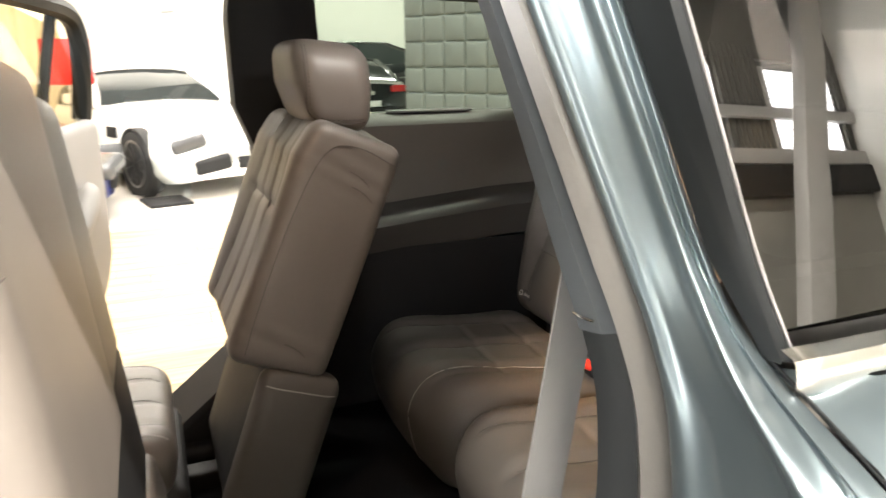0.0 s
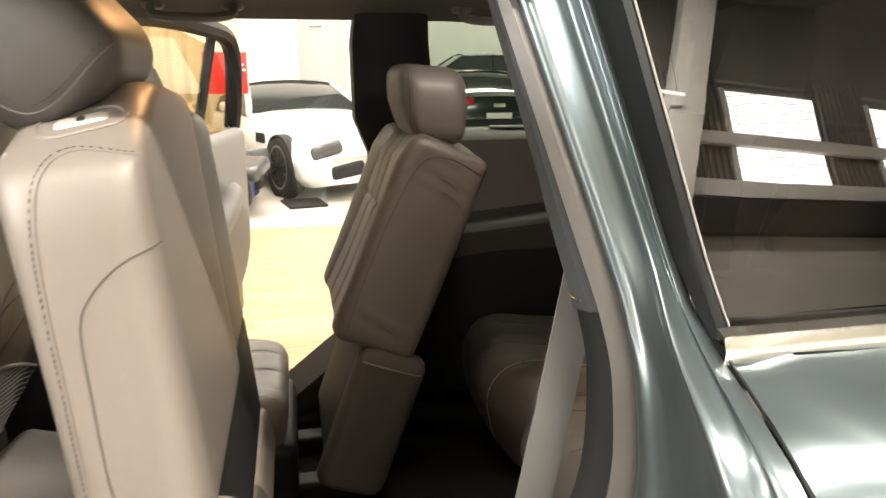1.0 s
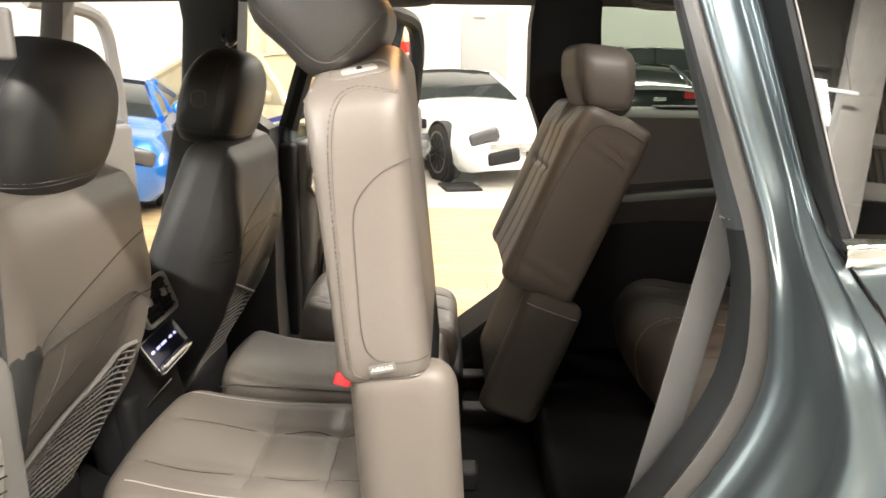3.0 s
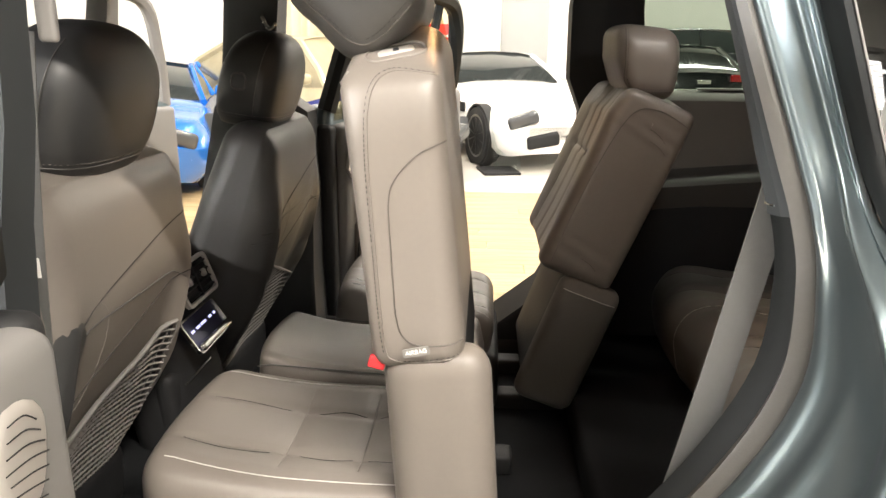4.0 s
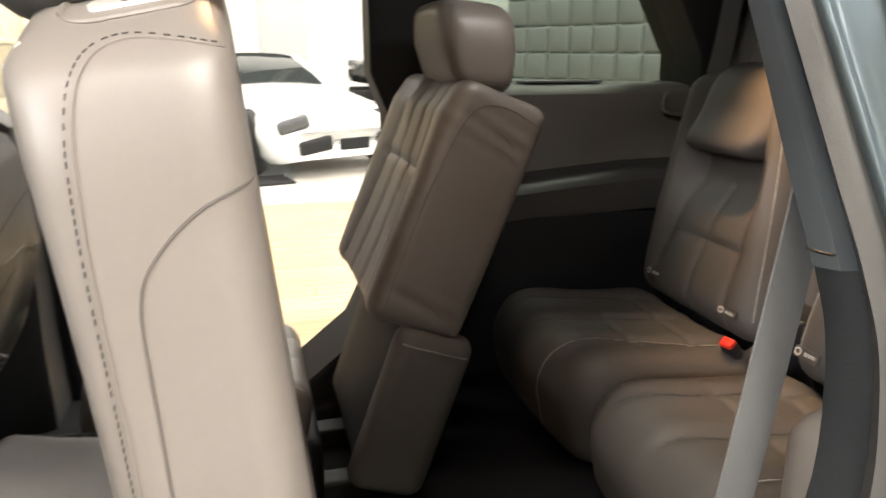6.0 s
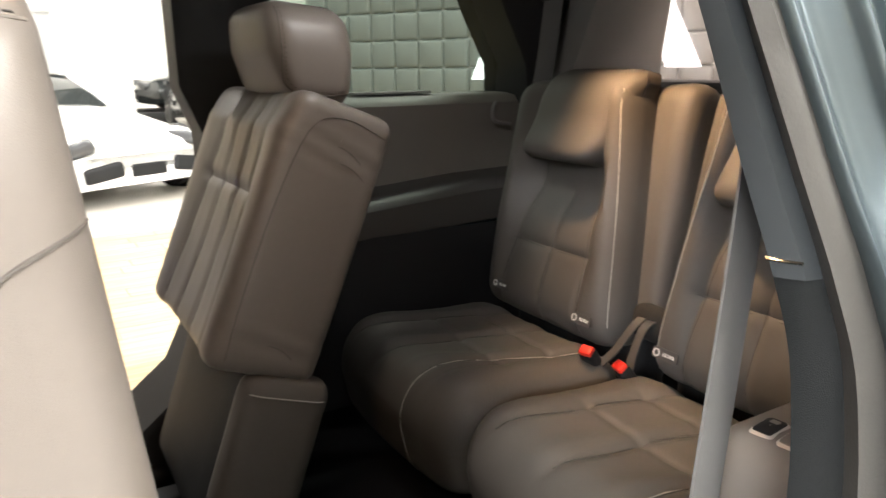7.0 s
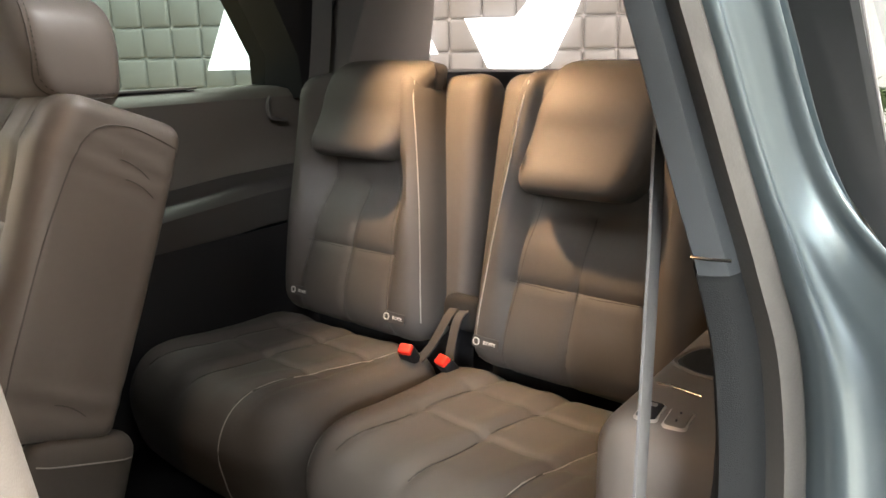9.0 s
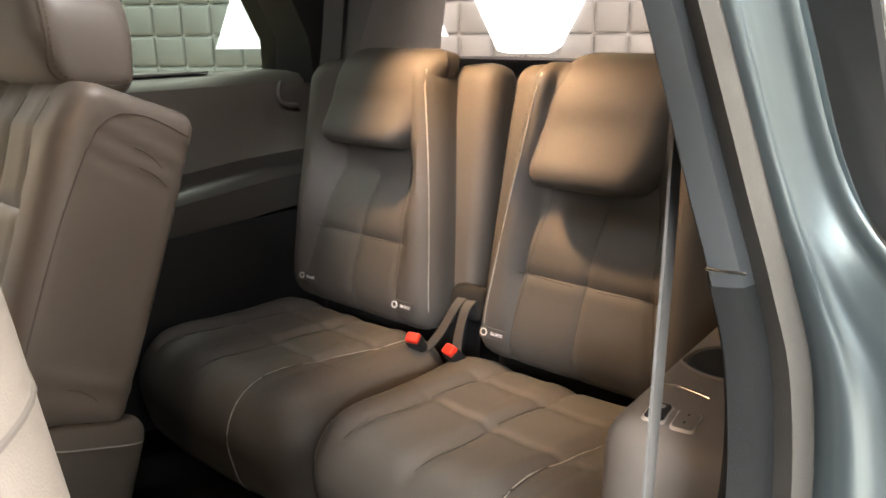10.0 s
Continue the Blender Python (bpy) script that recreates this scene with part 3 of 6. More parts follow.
    if grille:
        g = pad((W * 0.42, 0.06, 0.14), 0.028, (0, L * (0.004 - wheels[0]), 0.36))
        g.transform(m)
        part("grille", g, TRIM_DARK, car)
    return car


def facing(x, y, deg):
    return Matrix.Translation((x, y, 0)) @ Matrix.Rotation(radians(deg), 4, "Z")


make_car("sports_coupe", facing(0.896, 8.71, 24), WHITE_PAINT, "white low sports coupe parked on the pale floor", 4.54, 1.94, 1.29, nose=0.74, belt=0.90, cabin=(0.44, 0.56, 0.72, 0.97), wheels=(0.18, 0.76))
make_car("supercar", facing(-3.44, 6.25, 16), BLUE_PAINT, "bright blue low wedge-shaped sports car", 4.5, 1.92, 1.17, nose=0.74, belt=0.82, cabin=(0.26, 0.46, 0.58, 0.9), wheels=(0.2, 0.78))
make_car("roadster", facing(-0.55, 7.75, 92), NAVY_PAINT, "low navy blue roadster with its nose in view", 1.9, 1.5, 0.86, nose=0.6, belt=0.66, cabin=(0.40, 0.5, 0.7, 0.95), wheel=0.26)
make_car("sand_car", facing(-1.35, 8.75, 60), SAND_PAINT, "sand-coloured car standing before the curtain", 3.5, 1.8, 1.45, belt=0.9, cabin=(0.2, 0.36, 0.72, 0.97), glaze=SAND_GLASS)
saloon = make_car("black_saloon", facing(4.08, 17.2, 180), BLACK_PAINT, "black saloon seen from behind, red tail lamps", 4.9, 1.9, 1.44, belt=0.98, cabin=(0.28, 0.42, 0.70, 0.90), tail=True)
part("tail_badge", box((0.24, 0.03, 0.075), (4.08, 13.2, 0.82), bevel=0.01), CHROME, saloon, "bright metal badge")
part("plate", box((0.5, 0.03, 0.11), (4.08, 13.19, 0.62), bevel=0.004), LABEL, saloon, "pale plate")
part("tail_bumper", pad((1.7, 0.12, 0.3), 0.05, (4.08, 13.27, 0.42)), TRIM_DARK, saloon)
podium = thing("podium", (4.6, 19.6, 0), "low dark display podium under a car", "podium")
part("deck", box((6.0, 2.4, 0.38), (4.9, 19.6, 0.19), bevel=0.02), TRIM_DARK, podium)
make_car("dark_saloon", Matrix.Translation((0, 0, 0.38)) @ facing(3.7, 19.6, 270), BLACK_PAINT, "dark green-black saloon on a podium, side on", 4.9, 1.88, 1.5, belt=0.95, cabin=(0.25, 0.4, 0.72, 0.95), tail=True)

# clear display stand with its base plate in front of the white coupe
stand = thing("display_stand", (0.45, 7.75, 0), "clear acrylic display stand on the floor", "stand")
part("front_sheet", box((0.34, 0.008, 0.72), (0.36, 7.95, 0.36), (-14, 0, 20), bevel=0), GLASS_CLEAR, stand)
part("back_sheet", box((0.34, 0.008, 0.68), (0.42, 8.12, 0.34), (16, 0, 20), bevel=0), GLASS_CLEAR, stand)
tagged(part("floor_mat", box((0.42, 0.5, 0.03), (0.28, 7.78, 0.015), (0, 0, 12), bevel=0.005), TRIM_DARK), "flat dark square plate lying on the floor", "mat")

# potted palm and a dark old car behind the left rear quarter
palm = thing("potted_palm", (4.3, -0.25, 0), "green palm with narrow leaves in a pot", "plant")
part("pot", lathe([(0.0, 0), (0.2, 0), (0.26, 0.45), (0.23, 0.45), (0.21, 0.4), (0, 0.4)], Matrix.Translation((4.3, -0.25, 0)), 20), TRIM_BROWN, palm)
part("trunk", tube(smooth_line([(4.3, -0.25, 0.4), (4.32, -0.23, 0.8), (4.28, -0.25, 1.3)]), 0.05, 8), BARK, palm)
leaves = bmesh.new()
rng = random.Random(4)
for f in range(16):
    ang, droop = rng.uniform(0, 6.283), rng.uniform(0.3, 1.0)
    stem = []
    for s in range(9):
        q = s / 8
        stem.append(Vector((4.28 + math.cos(ang) * 0.7 * q, -0.25 + math.sin(ang) * 0.7 * q, 1.3 + 0.75 * q * (1.1 - droop * 0.4) - droop * 0.9 * q * q)))
    for a, b in zip(stem, stem[1:]):
        d = (b - a).normalized()
        side = d.cross(Vector((0, 0, 1))).normalized()
        for k in range(3):
            p = a.lerp(b, k / 3)
            for sg in (-1, 1):
                tip = p + side * sg * rng.uniform(0.16, 0.3) + d * 0.12 - Vector((0, 0, rng.uniform(0.02, 0.14)))
                v = [leaves.verts.new(c) for c in (p - d * 0.008, tip, p + d * 0.012)]
                leaves.faces.new(v)
part("crown", leaves, LEAF, palm, smooth=False)
make_car("old_roadster", facing(6.6, -3.0, 62), BLACK_PAINT, "black open old car with bright metal parts", 3.9, 1.7, 1.3, belt=0.85, cabin=(0.4, 0.5, 0.7, 0.9), wheel=0.33)

# ================= the car =================
BASE = (0.0, 1.0, 0.0)
suv = thing("suv", BASE, "large blue-grey metallic seven-seat car with its rear doors open", "car")

# ---- left rear door opening: painted frame, seal and trim, one station after the other downwards ----
ST_Z = (1.64, 1.56, 1.49, 1.37, 1.265, 1.20, 1.13, 1.02, 0.90, 0.78, 0.62, 0.48)
ST_B = ((0.348, 0.4785), (0.368, 0.4585), (0.385, 0.4405), (0.415, 0.4085), (0.44, 0.3835), (0.456, 0.3675), (0.464, 0.352), (0.451, 0.339), (0.39, 0.335), (0.3, 0.335), (0.15, 0.335), (-0.02, 0.335))
ST_C = ((0.356, 0.4435), (0.38, 0.4235), (0.402, 0.4045), (0.439, 0.3725), (0.472, 0.3445), (0.491, 0.3265), (0.5, 0.308), (0.494, 0.295), (0.437, 0.29), (0.345, 0.29), (0.195, 0.29), (0.01, 0.29))
ST_D = ((0.401, 0.4205), (0.423, 0.3985), (0.442, 0.3765), (0.476, 0.3425), (0.504, 0.3085), (0.502, 0.25), (0.501, 0.166), (0.513, 0.13), (0.47, 0.12), (0.385, 0.12), (0.25, 0.12), (0.06, 0.12))
ST_E = ((0.428, 0.4245), (0.448, 0.4025), (0.466, 0.3805), (0.497, 0.3435), (0.524, 0.3115), (0.541, 0.267), (0.539, 0.126), (0.563, 0.092), (0.53, 0.09), (0.45, 0.09), (0.31, 0.09), (0.11, 0.09))


def curve_cols(*cols, steps=5):
    """Smooth columns of (x, y) with the heights of the stations."""
    out = []
    for col in cols:
        out.append(smooth_line([(x, y, z) for (x, y), z in zip(col, ST_Z)], steps))
    return [list(r) for r in zip(*out)]


def between(a, b, f, dx=0.0, dy=0.0):
    return tuple((p[0] + (q[0] - p[0]) * f + dx, p[1] + (q[1] - p[1]) * f + dy) for p, q in zip(a, b))


# painted frame: from the seal out over a step, a hollow and a ridge to the outer edge
PROFILE = ((0, 0.0, 0.0), (0, 0.05, 0.007), (0, 0.14, 0.008), (0, 0.21, 0.001), (0, 0.30, -0.004), (0, 0.42, -0.005), (0, 0.55, -0.006), (0, 0.78, -0.005), (0, 0.88, 0.003), (0, 0.97, 0.006), (1, 0.08, 0.003), (1, 0.2, -0.006), (1, 0.42, -0.008), (1, 0.58, -0.001), (1, 0.7, 0.007), (1, 0.84, 0.007), (1, 0.95, 0.002), (1, 1.0, 0.0))
frame_cols = []
for seg, f, off in PROFILE:
    col = []
    for c, d, e, z in zip(ST_C, ST_D, ST_E, ST_Z):
        p, q = (c, d) if seg == 0 else (d, e)
        run = Vector((e[0] - c[0], e[1] - c[1])).normalized()
        low = max(0.0, min(1.0, (1.06 - z) / 0.2))
        amp = off * (0.55 + 0.45 * max(0.0, min(1.0, (1.35 - z) / 0.2)))
        if seg == 0:
            amp += 0.014 * low * math.exp(-((f - 0.42) / 0.1) ** 2)
        col.append((p[0] + (q[0] - p[0]) * f - abs(run.y) * amp, p[1] + (q[1] - p[1]) * f - abs(run.x) * amp))
    frame_cols.append(tuple(col))
rows = [smooth_line(r, 3) for r in curve_cols(*frame_cols)]
part("door_frame", loft(rows, False, False), PAINT, suv, "blue-grey metallic painted door frame")
# seal: a soft double bulb between trim and paint
bc1 = between(ST_B, ST_C, 0.42, -0.006, 0.0)
bc2 = between(ST_B, ST_C, 0.50, 0.004, 0.0)
bc3 = between(ST_B, ST_C, 0.72, -0.012, -0.004)
bc4 = between(ST_B, ST_C, 0.92, -0.006, -0.004)
trim_rows = curve_cols(between(ST_B, ST_B, 0, 0.14, 0.03), between(ST_B, ST_B, 0, 0.06, 0.022), between(ST_B, ST_B, 0, 0.012, 0.006), ST_B, between(ST_B, ST_C, 0.2, -0.004, 0.0), bc1, bc2)
part("pillar_trim", loft(trim_rows[:26], False, False), PILLAR, suv, "grey textured upper pillar trim")
part("pillar_trim", loft([[p + (Vector((0.004, 0.003, 0)) if 0 < i < len(r) - 1 else Vector((0, 0, 0))) for i, p in enumerate(r)] for r in trim_rows[25:]], False, False), LOW_TRIM, suv, "black grained lower pillar trim")
part("door_seal", loft(curve_cols(bc2, bc3, bc4, ST_C), False, False), SEAL, suv, "grey rubber door seal")
# black window frame and quarter glass
UP = slice(0, 6)
fr0 = ST_E[UP]
def side_y(z):
    """How far in the side glass stands at a height."""
    return 0.246 + max(0, z - 1.2) * 0.24


wz = ST_Z[UP]
fr1 = [(e[0] + 0.010, min(side_y(z) + 0.018, e[1] - 0.012)) for e, z in zip(fr0, wz)]
frame_l = loft([[(e[0], e[1], z), (e[0] + 0.003, e[1] - 0.012, z), (f[0] - 0.003, f[1] + 0.004, z), (f[0] + 0.003, f[1], z), (f[0] + 0.010, f[1] + 0.004, z)] for e, f, z in zip(fr0, fr1, wz)], False, False)
wf = part("window_frame", frame_l, FRAME_BLACK, suv, "satin black window frame")
part("frame_line", tube(smooth_line([(f[0] + 0.006, f[1] - 0.001, z) for f, z in zip(fr1, wz)]), 0.0011, 6), TRIM_GREY, wf, "thin bright line along the glass")


for flip in (False, True):
    pane_z = (1.215, 1.30, 1.40, 1.50, 1.60)
    x0 = (0.553, 0.530, 0.508, 0.482, 0.456)
    x1 = (1.30, 1.27, 1.22, 1.15, 1.06)
    g = loft([[(a, side_y(z) + (0.008 if flip else 0.021), z), ((a + b) / 2, side_y(z) + (0.002 if flip else 0.015), z), (a + 0.75 * (b - a), side_y(z) + (0.009 if flip else 0.036), z), (b, side_y(z) + (0.02 if flip else 0.08), z)] for a, b, z in zip(x0, x1, pane_z)], False, False)
    if flip:
        g.transform(Matrix.Translation((0, -0.02, 0)))
    gl = part("quarter_window", mirrored(g) if flip else g, GLASS_TINT if flip else GLASS_DARK, suv, "tinted rear side window")
chr_l = loft([[(x, y - 0.004, z - 0.016), (x, y - 0.012, z - 0.012), (x, y - 0.014, z), (x, y - 0.010, z + 0.012), (x, y + 0.002, z + 0.016)] for x, y, z in ((0.538, 0.25, 1.197), (0.546, 0.247, 1.199), (0.56, 0.244, 1.2), (0.7, 0.238, 1.203), (1.0, 0.248, 1.206), (1.3, 0.315, 1.22))], False, False)
part("belt_moulding", chr_l, CHROME, suv, "bright chrome strip under the window")
# rear quarter panel below the window
qp = []
for x in (0.545, 0.60, 0.75, 0.95, 1.2, 1.5, 1.8):
    b = 0.14 * max(0, (x - 0.9))
    e = 0.0 if x > 0.6 else 1.0
    qp.append([(x, 0.226 + b, 1.194), (x, 0.20 + b, 1.186), (x - 0.004 * e, 0.125 + b, 1.165), (x, 0.100 + b, 1.12), (x + 0.022 * e, 0.086 + b, 1.02), (x - 0.012 * e, 0.070 + b, 0.90), (x - 0.09 * e, 0.068 + b, 0.78), (x - 0.22 * e, 0.08 + b, 0.62), (x - 0.4 * e, 0.11 + b, 0.46)])
edge_line = smooth_line([(x, y, z) for (x, y), z in zip(ST_E, ST_Z)], 5)
first = []
for q in qp[0]:
    near = min(edge_line, key=lambda p: abs(p.z - q[2]))
    first.append((near.x + 0.003, near.y - 0.002, q[2]))
qp[0] = first
part("quarter_panel", loft(qp, False, False), PAINT, suv, "blue-grey metallic rear side panel")
part("panel_gap", tube(smooth_line([(x + 0.004, y + 0.001, z) for (x, y), z in zip(ST_E[5:], ST_Z[5:])]), 0.0017, 6), FRAME_BLACK, suv)
# sill, floor and roof
for y, nm in ((0.2, "sill"), (1.8, "sill")):
    part(nm, pad((1.5, 0.22, 0.14), 0.04, (-0.35, y, 0.42)), PAINT, suv)
    part("sill_cover", pad((1.4, 0.2, 0.05), 0.02, (-0.35, y + (0.1 if y < 1 else -0.1), 0.475)), TRIM_DARK, suv)
part("cabin_floor", box((3.2, 1.44, 0.06), (0.0, 1.0, 0.42), bevel=0.02), CARPET, suv, "dark grey carpet floor")
part("floor_tunnel", pad((1.3, 0.36, 0.14), 0.05, (-0.6, 1.0, 0.45)), CARPET, suv)
part("rear_floor", pad((1.3, 1.2, 0.12), 0.03, (1.0, 1.0, 0.50)), CARPET, suv)
lin = []
for x in (-2.0, -1.2, -0.6, 0, 0.6, 1.1, 1.5):
    dz = -0.05 * max(0, x - 0.8) - 0.06 * max(0, -1.0 - x)
    lin.append([(x, 0.36, 1.53 + dz), (x, 0.40, 1.565 + dz), (x, 0.46, 1.60 + dz), (x, 0.7, 1.625 + dz), (x, 1.0, 1.635 + dz), (x, 1.3, 1.625 + dz), (x, 1.54, 1.60 + dz), (x, 1.62, 1.575 + dz), (x, 1.69, 1.555 + dz)])
part("roof_lining", loft(lin, False, False), HEADLINER, suv, "black roof lining")
outer = [[(x, 1 + s * 0.9, z) for s, z in ((-0.72, 1.60), (-0.70, 1.70), (-0.5, 1.76), (0, 1.79), (0.5, 1.76), (0.70, 1.70), (0.78, 1.60))] for x in (-2.0, -0.5, 1.0, 1.6)]
part("roof_panel", loft(outer, False, False), PAINT, suv)
for x in (-0.02, 0.72):
    hd = part("grab_handle", tube(smooth_line([(x - 0.09, 1.60, 1.585), (x - 0.085, 1.575, 1.555), (x, 1.57, 1.548), (x + 0.085, 1.575, 1.555), (x + 0.09, 1.60, 1.585)]), 0.011, 8), TRIM_BROWN, suv, "tan grab handle")
    for s in (-1, 1):
        part("handle_mount", pad((0.05, 0.03, 0.03), 0.01, (x + 0.09 * s, 1.605, 1.583)), TRIM_LOW, hd)
for y in (0.92, 1.12):
    part("roof_lamp", pad((0.11, 0.06, 0.016), 0.006, (0.0, y, 1.618)), TRIM_GREY, suv)

# ---- right side of the cabin: pillars, rails, third-row trim ----
def post(rows, material, name, label=""):
    """An upright of rectangular section: rows of (x0, x1, y_in, y_out, z)."""
    bm = loft([[(a, i, z), (a + 0.02, i - 0.012, z), (b - 0.02, i - 0.012, z), (b, i, z), (b, o, z), (a, o, z)] for a, b, i, o, z in rows])
    return part(name, bm, material, suv, label)


post([(-0.66, -0.475, 1.66, 1.76, 1.62), (-0.65, -0.49, 1.68, 1.78, 1.5), (-0.68, -0.52, 1.70, 1.82, 1.26), (-0.71, -0.42, 1.70, 1.82, 1.19), (-0.76, -0.41, 1.69, 1.84, 0.95), (-0.80, -0.41, 1.66, 1.85, 0.70), (-0.86, -0.40, 1.64, 1.86, 0.45)], LEATHER_BLACK, "centre_pillar", "dark centre pillar trim")
post([(-0.52, -0.365, 0.31, 0.26, 1.62), (-0.53, -0.37, 0.30, 0.25, 1.5), (-0.55, -0.382, 0.30, 0.245, 1.3), (-0.57, -0.402, 0.30, 0.24, 1.18), (-0.58, -0.41, 0.30, 0.24, 1.08), (-0.62, -0.42, 0.30, 0.22, 0.9), (-0.67, -0.43, 0.30, 0.2, 0.45)], PILLAR, "centre_pillar", "grey-brown centre pillar trim")
part("belt_guide", pad((0.022, 0.02, 0.06), 0.006, (-0.405, 0.385, 1.415), (0, 0, 20)), TRIM_GREY, suv, "grey belt guide")
part("front_belt", strip(smooth_line([(-0.455, 0.40, 1.40), (-0.48, 0.40, 1.15), (-0.50, 0.40, 0.8)]), (1, 0, 0), 0.046, 0.002), BELT, suv, "grey woven seat belt")
post([(0.37, 0.55, 1.64, 1.74, 1.62), (0.355, 0.555, 1.66, 1.76, 1.5), (0.36, 0.575, 1.68, 1.78, 1.3), (0.40, 0.6, 1.68, 1.8, 1.2), (0.42, 0.62, 1.66, 1.84, 0.9), (0.30, 0.6, 1.64, 1.86, 0.65), (0.05, 0.5, 1.64, 1.86, 0.45)], TRIM_DARK, "rear_pillar", "dark rear pillar trim")
post([(1.03, 1.36, 1.55, 1.74, 1.60), (1.10, 1.42, 1.57, 1.76, 1.47), (1.19, 1.48, 1.60, 1.79, 1.34), (1.20, 1.55, 1.60, 1.80, 1.24)], TRIM_DARK, "tail_pillar", "dark tail pillar trim")
post([(1.30, 1.52, 1.42, 1.60, 1.60), (1.28, 1.54, 1.46, 1.62, 1.45), (1.25, 1.56, 1.50, 1.63, 1.30), (1.22, 1.56, 1.50, 1.63, 1.0)], TRIM_GREY, "tail_trim", "grey-brown tail pillar cover")
post([(1.03, 1.36, 0.36, 0.52, 1.60), (1.10, 1.42, 0.35, 0.50, 1.47), (1.19, 1.48, 0.33, 0.48, 1.34), (1.20, 1.55, 0.31, 0.48, 1.24)], TRIM_DARK, "tail_pillar")
part("roof_rail", box((3.2, 0.09, 0.07), (-0.3, 1.735, 1.615), bevel=0.02), HEADLINER, suv)
for flip in (False, True):
    up = loft([[(x, 1.63, 1.0), (x, 1.645, 1.06), (x, 1.65, 1.18), (x, 1.64, 1.245), (x, 1.655, 1.262), (x, 1.70, 1.268), (x, 1.79, 1.27)] for x in (0.50, 0.62, 0.9, 1.2, 1.34)], False, False)
    ledge = loft([[(x, 1.66, 1.060 + d), (x, 1.57, 1.055 + d), (x, 1.535, 1.046 + d), (x, 1.522, 1.030 + d), (x, 1.528, 1.005 + d), (x, 1.545, 0.95 + d)] for x, d in ((0.53, -0.05), (0.56, -0.025), (0.62, -0.015), (0.8, 0.0), (1.0, 0.015), (1.22, 0.02))], False, False)
    low = loft([[(x, 1.54, 0.96), (x, 1.545, 0.8), (x, 1.55, 0.5)] for x in (0.50 if flip else 0.64, 0.9, 1.3)], False, False)
    if not flip:
        up = loft([[(x, 1.63, 1.0), (x, 1.645, 1.06), (x, 1.65, 1.18), (x, 1.64, 1.22), (x, 1.655, 1.235), (x, 1.69, 1.238), (x, 1.70, 1.20)] for x in (0.58, 0.72, 0.9, 1.2, 1.34)], False, False)
    for nm, bm, mt in (("side_trim", up, TRIM_BROWN), *((("arm_ledge", ledge, LEATHER_DARK),) if flip else ()), ("lower_side_trim", low, TRIM_DARK)):
        part(nm, mirrored(bm) if not flip else bm, mt, suv)
part("speaker_grille", slab(rounded(0.24, 0.07, 0.033), 0.004, Matrix.Translation((0.86, 1.725, 1.272))), TRIM_GREY, suv, "grey oval speaker grille")
hk = smooth_line([(1.13, 1.642, 1.245), (1.115, 1.632, 1.235), (1.11, 1.628, 1.215), (1.12, 1.628, 1.198), (1.165, 1.63, 1.19)])
part("bag_hook", tube(hk, 0.005, 6), TRIM_GREY, suv)
# rear window frame and tailgate
part("tailgate_trim", box((0.06, 1.3, 0.75), (1.60, 1.0, 0.92), (0, 0, 0), bevel=0.02), TRIM_DARK, suv)
part("rear_window", box((0.006, 1.16, 0.42), (1.55, 1.0, 1.46), (0, -24, 0), bevel=0), glass_mat("rear_glass", (0.74, 0.68, 0.66)), suv)
part("tailgate_header", box((0.3, 1.2, 0.05), (1.35, 1.0, 1.61), bevel=0.02), HEADLINER, suv)
# dashboard end closing the view forward
part("dashboard", pad((0.5, 1.4, 0.5), 0.1, (-1.75, 1.0, 0.9)), TRIM_DARK, suv)
part("windscreen", box((0.006, 1.4, 0.75), (-1.75, 1.0, 1.35), (0, 50, 0), bevel=0), GLASS_CLEAR, suv)
# right front door upper edge and pillar
post([(-1.05, -0.99, 1.70, 1.76, 1.62), (-1.12, -1.05, 1.72, 1.80, 1.3), (-1.16, -1.08, 1.74, 1.82, 1.12)], TRIM_GREY, "front_pillar")

part("coat_hook", tube(smooth_line([(-0.53, 1.665, 1.475), (-0.525, 1.64, 1.46), (-0.515, 1.635, 1.44), (-0.505, 1.64, 1.43), (-0.49, 1.65, 1.445)]), 0.006, 6), CHROME, suv, "small dark coat hook")
# right front door, standing open
fd_m = Matrix.Translation((-1.72, 1.9, 0)) @ Matrix.Rotation(radians(64.5), 4, "Z")
fd = part("front_door", (lambda b: (b.transform(fd_m), b)[1])(pad((0.92, 0.12, 0.68), 0.04, (0.46, 0, 0.80))), PAINT, suv, "blue-grey front door standing open")
for nm, bm, mt in (("door_trim", pad((0.88, 0.05, 0.62), 0.024, (0.46, -0.07, 0.81)), TRIM_GREY), ("armrest", pad((0.6, 0.08, 0.08), 0.03, (0.45, -0.11, 0.86), (0, -6, 0)), TRIM_GREY), ("window_frame", tube(smooth_line([(0.90, -0.02, 1.12), (0.88, -0.03, 1.35), (0.80, -0.05, 1.56), (0.5, -0.05, 1.6)]), 0.028, 8), TRIM_GREY)):
    bm.transform(fd_m)
    part(nm, bm, mt, fd)

